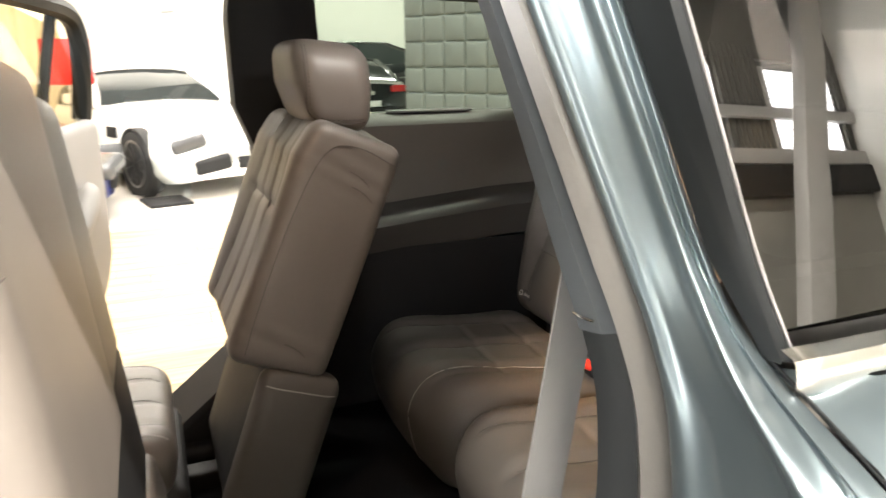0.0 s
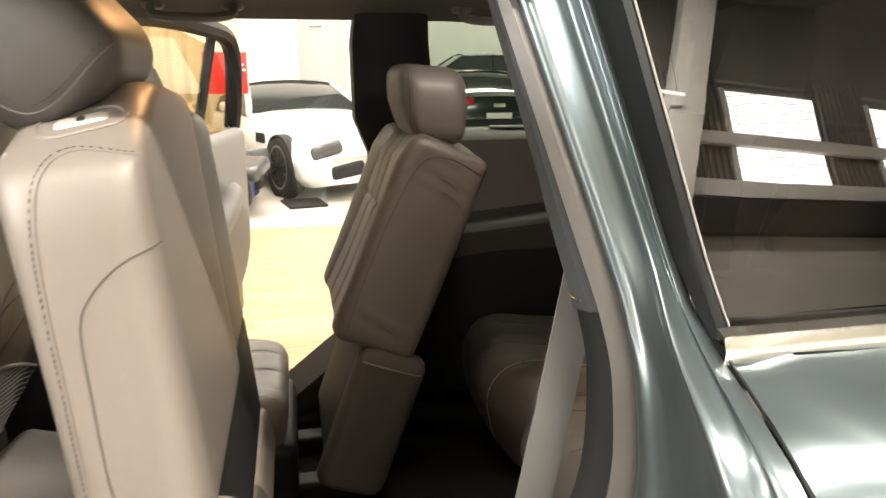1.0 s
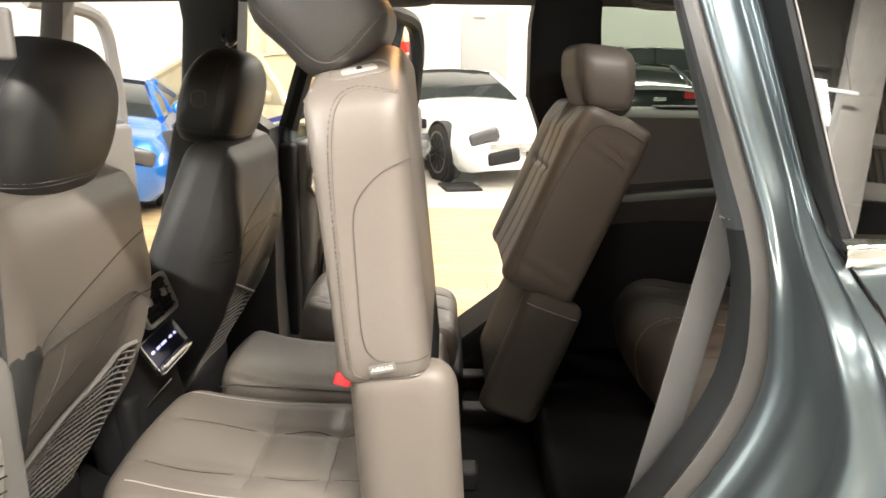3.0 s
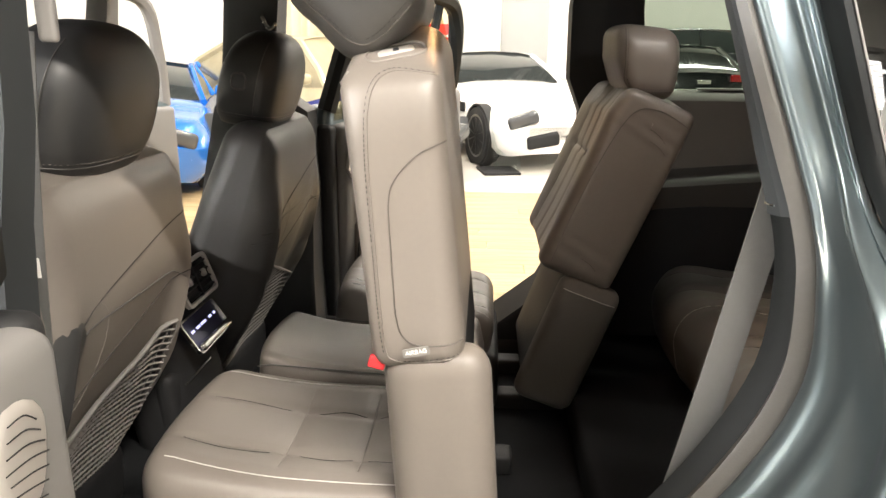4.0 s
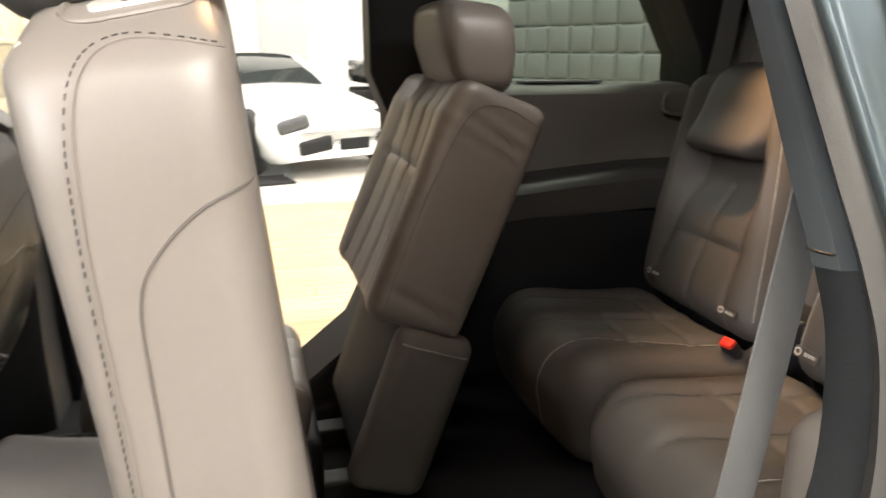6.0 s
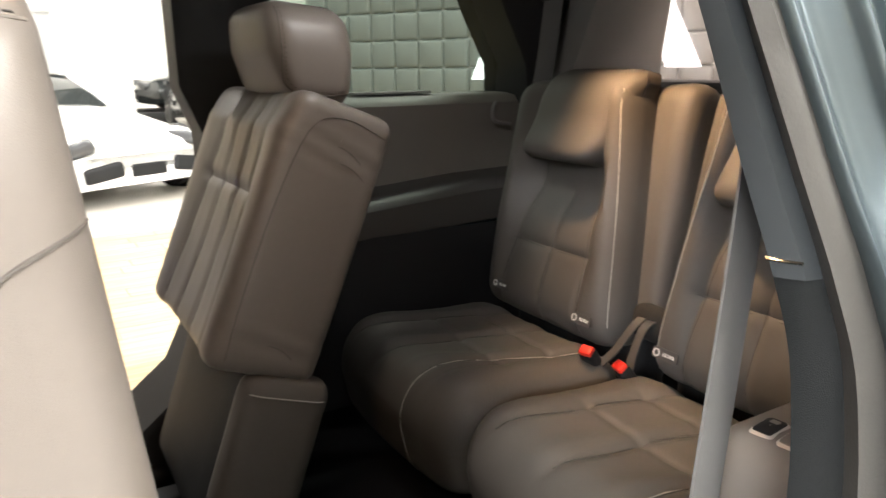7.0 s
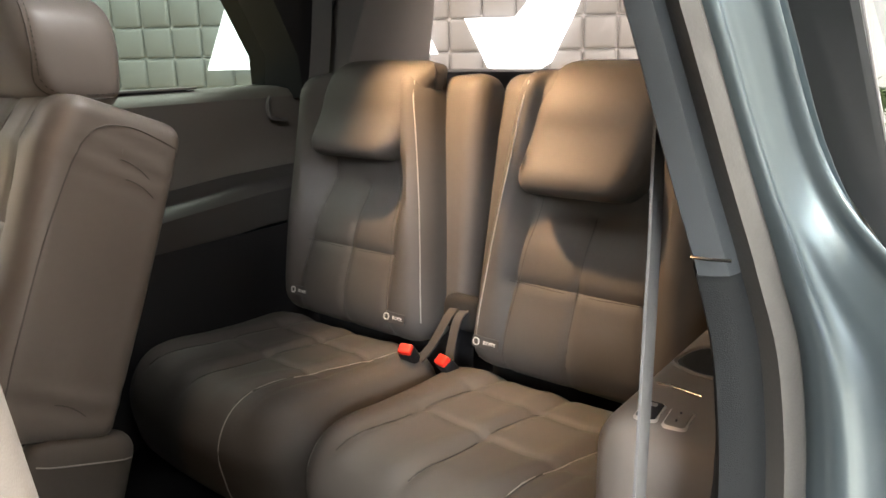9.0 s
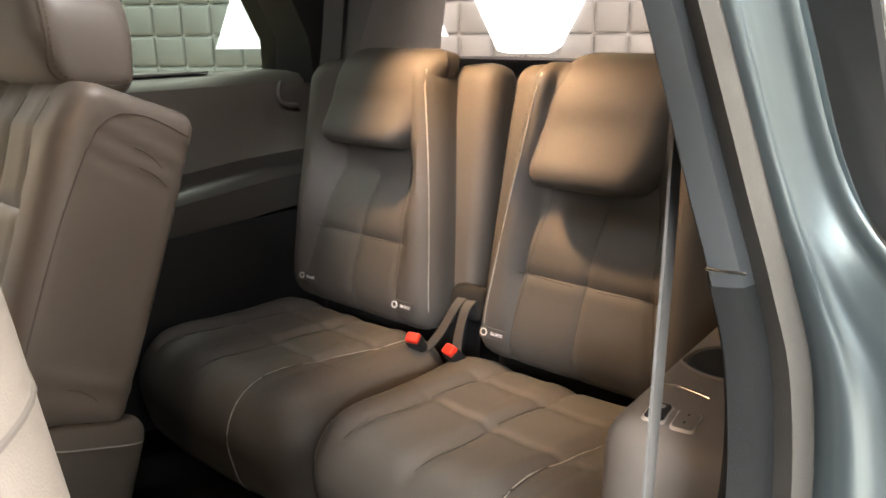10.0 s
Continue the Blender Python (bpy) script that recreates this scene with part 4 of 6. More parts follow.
# ---- outer body: bonnet and wings, bumpers, tailgate, left front door, right rear side ----
bon = []
for x, w, t in ((-1.80, 0.84, 1.10), (-2.0, 0.86, 1.09), (-2.3, 0.87, 1.05), (-2.52, 0.85, 0.99), (-2.64, 0.80, 0.90), (-2.70, 0.74, 0.80)):
    bon.append([(x, 1 + s * w, z) for s, z in ((-0.98, 0.46), (-1.0, 0.62), (-1.0, 0.80), (-0.97, t - 0.14), (-0.88, t - 0.04), (-0.6, t), (-0.2, t + 0.025), (0, t + 0.03), (0.2, t + 0.025), (0.6, t), (0.88, t - 0.04), (0.97, t - 0.14), (1.0, 0.80), (1.0, 0.62), (0.98, 0.46))])
part("bonnet", loft(bon, False, False), PAINT, suv, "blue-grey metallic bonnet and wings")
fb = part("front_bumper", pad((0.24, 1.72, 0.50), 0.10, (-2.66, 1.0, 0.60), shape=lambda v: Vector((v.x + 0.16 * (v.y / 0.86) ** 2, v.y, v.z))), PAINT, suv)
part("grille", pad((0.05, 0.86, 0.30), 0.02, (-2.79, 1.0, 0.74)), TRIM_DARK, fb)
for k in (-1, 1):
    part("grille_bar", box((0.02, 0.84, 0.03), (-2.82, 1.0, 0.74 + 0.06 * k), bevel=0.006), CHROME, fb)
    part("headlight", pad((0.16, 0.36, 0.16), 0.05, (-2.60, 1 + 0.62 * k, 0.84), (0, 0, -22 * k)), HEADLAMP, suv)
    part("tail_light", pad((0.08, 0.30, 0.16), 0.03, (1.76, 1 + 0.68 * k, 1.05)), TAIL, suv)
tgate = part("tailgate", pad((0.10, 1.60, 0.62), 0.05, (1.71, 1.0, 0.87)), PAINT, suv, "blue-grey tailgate")
part("badge", box((0.01, 0.11, 0.08), (1.765, 1.0, 1.02), bevel=0.003), CHROME, tgate)
part("plate", box((0.01, 0.5, 0.11), (1.765, 1.0, 0.80), bevel=0.003), LABEL, tgate)
part("rear_bumper", pad((0.24, 1.78, 0.32), 0.08, (1.76, 1.0, 0.52), shape=lambda v: Vector((v.x - 0.12 * (v.y / 0.89) ** 2, v.y, v.z))), PAINT, suv)
part("quarter_panel", mirrored(loft([list(r) for r in qp[1:]], False, False)), PAINT, suv)
lfd = part("front_door", pad((1.16, 0.12, 0.74), 0.05, (-1.12, 0.17, 0.83), shape=lambda v: Vector((v.x, v.y + 0.03 * (v.z / 0.37) ** 2, v.z))), PAINT, suv, "blue-grey front door, shut")
part("window_frame", tube(smooth_line([(-0.52, 0.19, 1.2), (-0.50, 0.28, 1.5), (-0.62, 0.31, 1.6), (-1.1, 0.31, 1.58), (-1.45, 0.27, 1.42), (-1.68, 0.2, 1.2)]), 0.025, 8), RUBBER, lfd)
part("door_handle", pad((0.2, 0.03, 0.03), 0.012, (-0.72, 0.10, 0.98)), PAINT, lfd)
part("wing_mirror", pad((0.12, 0.22, 0.16), 0.05, (-1.62, 0.0, 1.20)), PAINT, lfd)
for k in (-1, 1):
    part("windscreen_pillar", tube([(-1.95, 1 + 0.78 * k, 1.10), (-1.5, 1 + 0.70 * k, 1.48), (-1.22, 1 + 0.66 * k, 1.63)], 0.04, 8), PAINT, suv)

# ---- left seat belt on the rear pillar ----
part("rear_belt", strip(smooth_line([(0.54, 0.431, 1.5), (0.497, 0.415, 1.3), (0.477, 0.406, 1.2), (0.433, 0.389, 1.0), (0.398, 0.376, 0.85), (0.35, 0.36, 0.66)]), (0.97, 0.23, 0), 0.047, 0.002), BELT, suv, "grey woven seat belt")
part("belt_bezel", tube([(0.4535, 0.372, 1.212), (0.4525, 0.363, 1.2125), (0.4525, 0.355, 1.213), (0.454, 0.347, 1.2135)], 0.0013, 6), CHROME, suv)
part("belt_anchor", pad((0.05, 0.04, 0.05), 0.012, (0.31, 0.40, 0.60)), CHROME, suv)
# right third-row belt
bel2 = part("rear_belt", strip(smooth_line([(1.22, 1.53, 1.50), (1.20, 1.53, 1.35), (1.16, 1.52, 1.2), (1.08, 1.50, 0.9)]), (0.7, -0.6, 0), 0.045, 0.002), BELT, suv, "grey woven seat belt")
part("belt_anchor", pad((0.05, 0.04, 0.07), 0.015, (1.22, 1.55, 1.52)), TRIM_DARK, bel2)
# sockets and cup holder on the left arm ledge
arm_bm = pad((0.56, 0.17, 0.50), 0.04, (0.835, 0.41, 0.767), k=4, shape=lambda v: Vector((v.x - 0.05 * max(0, -v.z / 0.25) * (v.x < 0), v.y, v.z)))
arm_tree = tree_of(arm_bm)
arm = part("arm_ledge", arm_bm, TRIM_LOW, suv, "grey-brown arm ledge with sockets and a cup holder")
DOWN = Vector((0, 0, -1))
for sx, sy, ink in ((0.597, 0.449, False), (0.597, 0.422, True)):
    mtx = pose(sx, sy, 1.1, 0, 0, 4)
    pl = part("socket_plate", patch(arm_tree, mtx, rounded(0.037, 0.0245, 0.005), DOWN, 0.0018), SILVER, arm, "socket with a chrome rim")
    part("socket_face", patch(arm_tree, mtx, rounded(0.0345, 0.022, 0.0045), DOWN, 0.0026), TRIM_LOW if ink else TRIM_DARK, pl)
    for d in ((-0.007, 0.007) if ink else (0.008,)):
        part("socket_slot", patch(arm_tree, mtx @ Matrix.Translation((d, 0, 0)), rounded(0.006, 0.003, 0.001) if ink else rounded(0.012, 0.015, 0.002), DOWN, 0.0032, 2), TRIM_DARK if ink else TRIM_GREY, pl)
part("chrome_line", tube(onto(arm_tree, [(0.659 - 0.001 * i, 0.468 - 0.006 * i, 1.02) for i in range(9)], (0, 0, -1), 0.0004), 0.0010, 5), CHROME, arm)
part("cup_holder", patch(arm_tree, Matrix.Translation((0.737, 0.434, 1.1)), [(0.043 * math.cos(a * 0.2618), 0.043 * math.sin(a * 0.2618)) for a in range(24)], DOWN, 0.0012), TRIM_DARK, arm, "dark round cup holder")
# flat black disc painted in for the shade inside the cup holder
part("cup_shade", patch(arm_tree, Matrix.Translation((0.737, 0.434, 1.1)), [(0.040 * math.cos(a * 0.2618), 0.040 * math.sin(a * 0.2618)) for a in range(24)], DOWN, 0.0020), CREVICE_SHADE, arm)
part("cup_rim", tube(onto(arm_tree, [Vector((0.737 + 0.0425 * math.cos(a * 0.2618), 0.434 + 0.0425 * math.sin(a * 0.2618), 1.1)) for a in range(25)], DOWN, 0.001), 0.0022, 6), TRIM_LOW, arm)


# ---- rear doors ----
def switch_panel(put, shell):
    """Pale metal panel with the seat switches and a thin light strip under it."""
    out = [(0.04, 0.965), (0.05, 1.10), (0.12, 1.125), (0.36, 1.165), (0.40, 1.16), (0.44, 1.13), (0.47, 1.075), (0.46, 1.065)]
    mt = Matrix(((1, 0, 0, 0), (0, 0, 1, 0.055), (0, 1, 0, 0), (0, 0, 0, 1)))
    pn = part("switch_panel", put(slab([(p.x, p.y) for p in smooth_line([(x, z, 0) for x, z in out], 3, True)], 0.012, mt)), SILVER, shell, "pale patterned metal switch panel")
    part("ambient_strip", put(tube([(0.05, 0.066, 0.963), (0.25, 0.068, 1.018), (0.465, 0.066, 1.066)], 0.0035, 5)), AMBIENT, shell, "thin blue light strip")
    for sx, sz, w, h in ((0.30, 1.09, 0.05, 0.018), (0.35, 1.125, 0.018, 0.03), (0.33, 1.11, 0.02, 0.02)):
        part("seat_switch", put(pad((w, 0.016, h), 0.007, (sx, 0.073, sz), (0, -12, 0))), SILVER, pn)


def rear_door(m, flip, nm_label):
    """Built shut-flat: hinge edge at the origin, x along the door to its lock edge, y into the cabin, z up."""
    def put(bm):
        if flip:
            bm.transform(Matrix.Diagonal((1, -1, 1, 1)))
        bm.transform(m)
        return bm
    xs = [0, 0.03, 0.2, 0.5, 0.8, 0.9, 0.94]

    def inner(u, z):
        return 0.05 + 0.04 * math.sin(max(0, min(1, (z - 0.6) / 0.6)) * 3.1)
    shell = part("door_shell", put(pad((0.96, 0.10, 0.74), 0.03, (0.47, -0.05, 0.83))), PAINT, suv, nm_label)
    # dark hinge-side edge with rubber
    part("door_edge", put(pad((0.05, 0.11, 0.66), 0.02, (-0.005, -0.03, 0.81))), RUBBER, shell)

    def trim_shape(v):
        x, y, z = v
        # rises to the lock edge, hollow below the arm rest
        z2 = z + 0.035 * (x / 0.47) * max(0, z) / 0.3
        cut = max(0, (-z - 0.05) / 0.28)
        x2 = x - 0.20 * cut * cut * max(0, x / 0.46)
        return Vector((x2, y - 0.02 * cut, z2))
    part("door_trim", put(pad((0.93, 0.07, 0.70), 0.03, (0.475, 0.02, 0.83), shape=trim_shape, m=8)), TRIM_GREY, shell, "grey soft door trim")
    part("door_lower_trim", put(pad((0.60, 0.03, 0.30), 0.014, (0.36, 0.055, 0.66), shape=lambda v: Vector((v.x - 0.12 * max(0, -v.z) / 0.15 * (v.x > 0), v.y, v.z)))), TRIM_LOW, shell)
    # bright panel with seat switches, on the door that is seen from inside
    if flip:
        switch_panel(put, shell)
    # handle bowl
    hb = part("handle_bowl", put(pad((0.12, 0.02, 0.06), 0.012, (0.24, 0.06, 0.965), (0, -12, 0))), TRIM_DARK, shell, "dark handle bowl")
    part("bowl_light", put(pad((0.05, 0.012, 0.03), 0.005, (0.235, 0.068, 0.972), (0, -12, 0))), AMBIENT, hb, "small blue lamp")
    part("handle_lever", put(join(tube(smooth_line([(0.185, 0.075, 0.945), (0.205, 0.082, 0.99), (0.27, 0.085, 1.005), (0.30, 0.075, 0.985)]), 0.009, 6), tube(smooth_line([(0.185, 0.075, 0.945), (0.24, 0.09, 0.93), (0.30, 0.075, 0.985)]), 0.008, 6))), CHROME, shell, "bright door lever")
    arm = smooth_line([(0.08, 0.05, 0.93), (0.13, 0.085, 0.92), (0.25, 0.115, 0.875), (0.42, 0.125, 0.87), (0.62, 0.10, 0.93), (0.80, 0.05, 0.975)])
    rings = []
    for i, c in enumerate(arm):
        u = i / (len(arm) - 1)
        w, h = 0.02 + 0.05 * math.sin(min(1, u * 1.6) * 1.57) * (1 - 0.5 * u), 0.018 + 0.03 * min(1, u * 2)
        rings.append([c + Vector((0, w * math.cos(a) * (1 if math.cos(a) > 0 else 1.4), h * math.sin(a))) for a in [2 * math.pi * k / 12 for k in range(12)]])
    part("armrest", put(loft(rings)), TRIM_GREY, shell, "grey padded armrest with a pull")
    # pocket: a dark hollow with a bottle holder
    pk = smooth_line([(0.06, 0.60, 0), (0.05, 0.70, 0), (0.10, 0.80, 0), (0.28, 0.84, 0), (0.36, 0.82, 0), (0.30, 0.70, 0), (0.16, 0.60, 0)], 4, True)
    part("door_pocket", put(slab([(p.x, p.y) for p in pk], 0.008, Matrix(((1, 0, 0, 0), (0, 0, 1, 0.067), (0, 1, 0, 0), (0, 0, 0, 1))))), TRIM_DARK, shell, "dark open door pocket")
    # window frame, divider and glass
    top = smooth_line([(0.02, -0.02, 1.18), (0.10, 0.03, 1.45), (0.145, 0.05, 1.565), (0.30, 0.06, 1.59), (0.60, 0.06, 1.58), (0.86, 0.04, 1.545), (0.915, 0.03, 1.40), (0.95, -0.01, 1.22)])
    part("window_frame", put(tube(top, 0.033, 8)), FRAME_BLACK, shell, "dark window frame")
    part("window_divider", put(tube([(0.70, -0.02, 1.215), (0.765, 0.03, 1.56)], 0.018, 6)), FRAME_BLACK, shell)
    gl = part("door_glass", put(slab([(0.03, 1.15), (0.11, 1.45), (0.17, 1.54), (0.30, 1.57), (0.60, 1.56), (0.83, 1.51), (0.90, 1.40), (0.93, 1.2)], 0.005, Matrix(((1, 0, 0, 0), (0, 0, 1, -0.0), (0, 1, 0, 0), (0, 0, 0, 1))))), GLASS_DOOR, shell, "tinted door glass", smooth=False)
    gl.visible_shadow = False
    part("lock_pin", put(tube([(0.86, 0.02, 1.2), (0.86, 0.02, 1.225)], 0.005, 6)), CHROME, shell)
    tw = part("tweeter_grille", put(pad((0.085, 0.016, 0.10), 0.036, (0.115, 0.068 if flip else 0.056, 1.055), (0, -16, 0))), SILVER, shell, "bright metal speaker grille with wavy slots")
    dy = 0.0 if flip else 0.012
    for k in range(-3, 4):
        part("grille_slot", put(tube(smooth_line([(0.083 + 0.004 * abs(k), 0.0765 - dy, 1.047 + 0.012 * k), (0.115, 0.078 - dy, 1.058 + 0.013 * k), (0.148 - 0.004 * abs(k), 0.0765 - dy, 1.062 + 0.012 * k)]), 0.0006 if flip else 0.0008, 4)), TRIM_LOW if flip else TRIM_DARK, tw)
    return shell


rear_door(Matrix.Translation((-0.385, 1.83, 0)) @ Matrix.Rotation(radians(68), 4, "Z"), True, "blue-grey rear door standing open")
rear_door(Matrix.Translation((-0.322, 0.12, 0)) @ Matrix.Rotation(radians(-83.5), 4, "Z"), False, "blue-grey rear door standing wide open")

for wx in (-1.75, 1.38):
    for wy, tn in ((0.16, -1), (1.84, 1)):
        wm = Matrix.Translation((wx, wy, 0.39)) @ Matrix.Rotation(radians(90 * tn), 4, "X") @ Matrix.Rotation(radians(180), 4, "X")
        tyre = part("tyre", lathe([(0.26, -0.13), (0.375, -0.13), (0.39, -0.1), (0.39, 0.1), (0.375, 0.13), (0.26, 0.13)], wm, 36), TYRE, suv)
        part("rim", lathe([(0.0, 0.06), (0.1, 0.08), (0.25, 0.1), (0.265, 0.12), (0.265, -0.1), (0.0, -0.1)], wm, 36), RIM, tyre)

# ================= seats =================
def buckle(at, turn, parent, width=0.031):
    b = part("buckle", pad((0.026, width, 0.075), 0.007, at, turn), TRIM_DARK, parent, "black belt buckle")
    m = pose(*at, *turn)
    rb = pad((0.021, width * 0.86, 0.018), 0.004, (0, 0, 0.036))
    rb.transform(m)
    part("red_button", rb, RED, b, "red release button")


def words(text, size, m, material, name="lettering", parent=None):
    """Flat raised lettering in the built-in typeface."""
    cu = bpy.data.curves.new(name, "FONT")
    cu.body, cu.size, cu.extrude, cu.align_x, cu.align_y = text, size, 0.0004, "CENTER", "CENTER"
    tmp = bpy.data.objects.new(name, cu)
    scene.collection.objects.link(tmp)
    me = bpy.data.meshes.new_from_object(tmp.evaluated_get(bpy.context.evaluated_depsgraph_get()))
    bpy.data.objects.remove(tmp)
    bm = bmesh.new()
    bm.from_mesh(me)
    bpy.data.meshes.remove(me)
    bm.transform(m)
    return part(name, bm, material, parent, smooth=False)


# -- second row, the wide part on the left: two places, tipped forward on its front feet --
TIP, SLIDE, LIFT = 12.0, -0.045, 0.045
PIV = Vector((-0.20, 0.0, 0.14))
TIPPED = Matrix.Translation(PIV + Vector((SLIDE, 0, LIFT))) @ Matrix.Rotation(radians(-TIP), 4, "Y") @ Matrix.Translation(-PIV)
wide = thing("second_row_seat", (0.0, 0.75, 0.45), "grey-brown leather two-place seat tipped forward for entry", "car seat", "second-row seats", m=TIPPED)
LEAN_W = 6.0


def back_shape(v):
    """Backrest: rounded top, hollow front between bolsters."""
    x, y, z = v
    h = (z + 0.21) / 0.42
    fr = max(0.0, min(1.0, -x / 0.05))
    x -= fr * 0.018 * max(0, abs(y) / 0.21 - 0.45) ** 1.5
    x += fr * 0.012 * (1 - (y / 0.21) ** 2) * math.sin(max(0, min(1, h)) * 3.14)
    k = max(0, h - 0.72) / 0.28
    y *= 1 - 0.06 * k * k
    z -= (0.075 if y < 0 else 0.02) * k * max(0, abs(y) / 0.205 - 0.15) ** 1.3
    return Vector((x, y, z))


bk_m = pose(0.267, 0.605, 1.08, 0, LEAN_W, 0)
bk = pad((0.125, 0.41, 0.45), 0.030, (0, 0, -0.015), k=4, m=16, shape=back_shape)
bk.transform(bk_m)
bk_tree = tree_of(bk)
back = part("backrest", bk, LEATHER, wide, "grey-brown leather backrest")
# side panel seams: a stitched line that follows the front edge, and the arched seam of the airbag panel
def on_side(pts, m=bk_m, tree=None, y0=-0.3):
    return onto(tree or bk_tree, [m @ Vector((x, y0, z)) for x, z in pts], m.to_3x3() @ Vector((0, 1, 0)))


edge = smooth_line([(0.055, 0, 0.148), (0.0, 0, 0.158), (-0.028, 0, 0.135), (-0.040, 0, 0.06), (-0.045, 0, -0.06), (-0.048, 0, -0.19), (-0.038, 0, -0.218), (0.0, 0, -0.226), (0.055, 0, -0.222)], 8)
part("stitching", dashes(on_side([(p.x, p.z) for p in edge]), 0.006, 0.0038, 0.0006), THREAD_DARK, back)["kind"] = "stuff"
part("seam", tube(on_side([(p.x + 0.004, p.z - 0.003) for p in edge]), 0.0010, 5), LEATHER, back)
arch = smooth_line([(0.062, 0, 0.064), (0.03, 0, 0.054), (0.0, 0, 0.030), (-0.016, 0, 0.0), (-0.021, 0, -0.07), (-0.024, 0, -0.16), (-0.014, 0, -0.192), (0.012, 0, -0.203), (0.060, 0, -0.203)], 8)
part("seam", tube(on_side([(p.x, p.z) for p in arch]), 0.0010, 5), CREASE_SHADE, back)
pipe = smooth_line([(-0.3, -0.150, 0.215), (-0.3, -0.162, 0.17), (-0.3, -0.165, 0.05), (-0.3, -0.168, -0.1), (-0.3, -0.172, -0.2)], 8)
pipe_pts = onto(bk_tree, [bk_m @ Vector(p) for p in pipe], bk_m.to_3x3() @ Vector((1, 0, 0)))
part("piping", tube(pipe_pts, 0.0016, 5), PIPING, back, "thin pale piping")
for yy in (-0.07, 0.07):
    part("seam", tube(onto(bk_tree, [bk_m @ Vector((-0.3, yy, -0.19 + 0.04 * i)) for i in range(10)], bk_m.to_3x3() @ Vector((1, 0, 0))), 0.0015, 5), LEATHER_DARK, back)
tg = pose(*(bk_m @ Vector((-0.002, -0.2095, -0.208))), 90, 0, 0)
tag = part("airbag_tag", slab(rounded(0.036, 0.012, 0.002), 0.0018, tg), TAG, back, "small grey cloth tag")
words("AIRBAG", 0.0085, tg @ Matrix.Translation((0, 0, 0.0022)), LABEL, "tag_lettering", tag)
part("red_tab", pad((0.024, 0.008, 0.018), 0.003, tuple(bk_m @ Vector((-0.060, -0.19, -0.228))), (0, 30, 10)), RED_CLOTH, back, "red cloth strap tab")
# release plate in its hollow on top
down_w = bk_m.to_3x3() @ Vector((0, 0, -1))
tp = bk_m @ pose(0.004, -0.128, 0.3, 0, 0, 14)
rim_pts = onto(bk_tree, [tp @ Vector((x, y, 0)) for x, y in rounded(0.080, 0.040, 0.019)], down_w, 0.0)
hol = part("handle_recess", tube(rim_pts, 0.0022, 6, True), LEATHER, back, "raised leather edge of an oval hollow")
dish = patch(bk_tree, tp, rounded(0.074, 0.034, 0.016), down_w, 0.0006)
part("recess_floor", dish, LEATHER, hol)
part("release_lever", patch(bk_tree, tp, rounded(0.054, 0.017, 0.004), down_w, 0.0026, 4), SILVER, hol, "bright metal release lever")
part("release_mark", patch(bk_tree, tp, rounded(0.013, 0.013, 0.003), down_w, 0.0036, 2), TRIM_DARK, hol)


def headrest(parent, at, dims, lean, material, label, tree_seams=True, round_off=0.36, taper=0.10, under=0.0):
    def shp(v):
        x, y, z = v
        hx, hy, hz = dims[0] / 2, dims[1] / 2, dims[2] / 2
        y *= 1 - taper * max(0, z / hz) ** 2
        x += 0.012 * (y / hy) ** 2 * (0.7 - 0.3 * x / hx)
        x -= 0.012 * max(0, z / hz)
        x += under * max(0, -z / hz) * max(0, -x / hx)
        return Vector((x, y, z))
    bm = pad(dims, min(dims) * round_off, (0, 0, 0), k=5, m=10, shape=shp)
    m = pose(*at, 0, lean, 0)
    bm.transform(m)
    t = tree_of(bm)
    h = part("headrest", bm, material, parent, label)
    if tree_seams:
        hx, hz = dims[0] / 2, dims[2] / 2
        for side in (-1, 1):
            u = smooth_line([(-hx * 0.72, 0, hz * 0.85), (-hx * 0.62, 0, 0), (-hx * 0.5, 0, -hz * 0.55), (-hx * 0.1, 0, -hz * 0.72), (hx * 0.8, 0, -hz * 0.66)], 8)
            line = onto(t, [m @ Vector((p.x, side * 0.3, p.z)) for p in u], m.to_3x3() @ Vector((0, -side, 0)), 0.0008)
            if len(line) > 3:
                part("stitching", dashes(line, 0.006, 0.004, 0.0005), THREAD_DARK, h)["kind"] = "stuff"
                part("seam", tube(onto(t, [m @ Vector((p.x * 1.10, side * 0.3, p.z * 1.10 if p.z < 0 else p.z)) for p in u], m.to_3x3() @ Vector((0, -side, 0))), 0.0011, 5), CREASE_SHADE, h)
    for s in (-1, 1):
        a = m @ Vector((0, s * 0.06, -dims[2] / 2 + 0.01))
        part("rod", tube([a, a + Vector((0.012, 0, -0.07))], 0.006, 8), CHROME, h)
    return h


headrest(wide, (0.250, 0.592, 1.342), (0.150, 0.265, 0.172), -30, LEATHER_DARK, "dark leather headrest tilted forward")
# middle place
mb_m = pose(0.255, 0.962, 1.03, 0, LEAN_W, 0)
mb = pad((0.11, 0.30, 0.42), 0.04, k=3, m=6, shape=lambda v: Vector((v.x, v.y * (1 - 0.08 * max(0, v.z / 0.21) ** 2), v.z)))
mb.transform(mb_m)
mb_tree = tree_of(mb)
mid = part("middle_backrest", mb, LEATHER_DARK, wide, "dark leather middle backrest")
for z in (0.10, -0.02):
    part("seam", tube(onto(mb_tree, [mb_m @ Vector((-0.3, -0.14 + 0.04 * i, z + 0.01 * math.sin(i))) for i in range(8)], mb_m.to_3x3() @ Vector((1, 0, 0))), 0.002, 5), CREVICE_SHADE, mid)
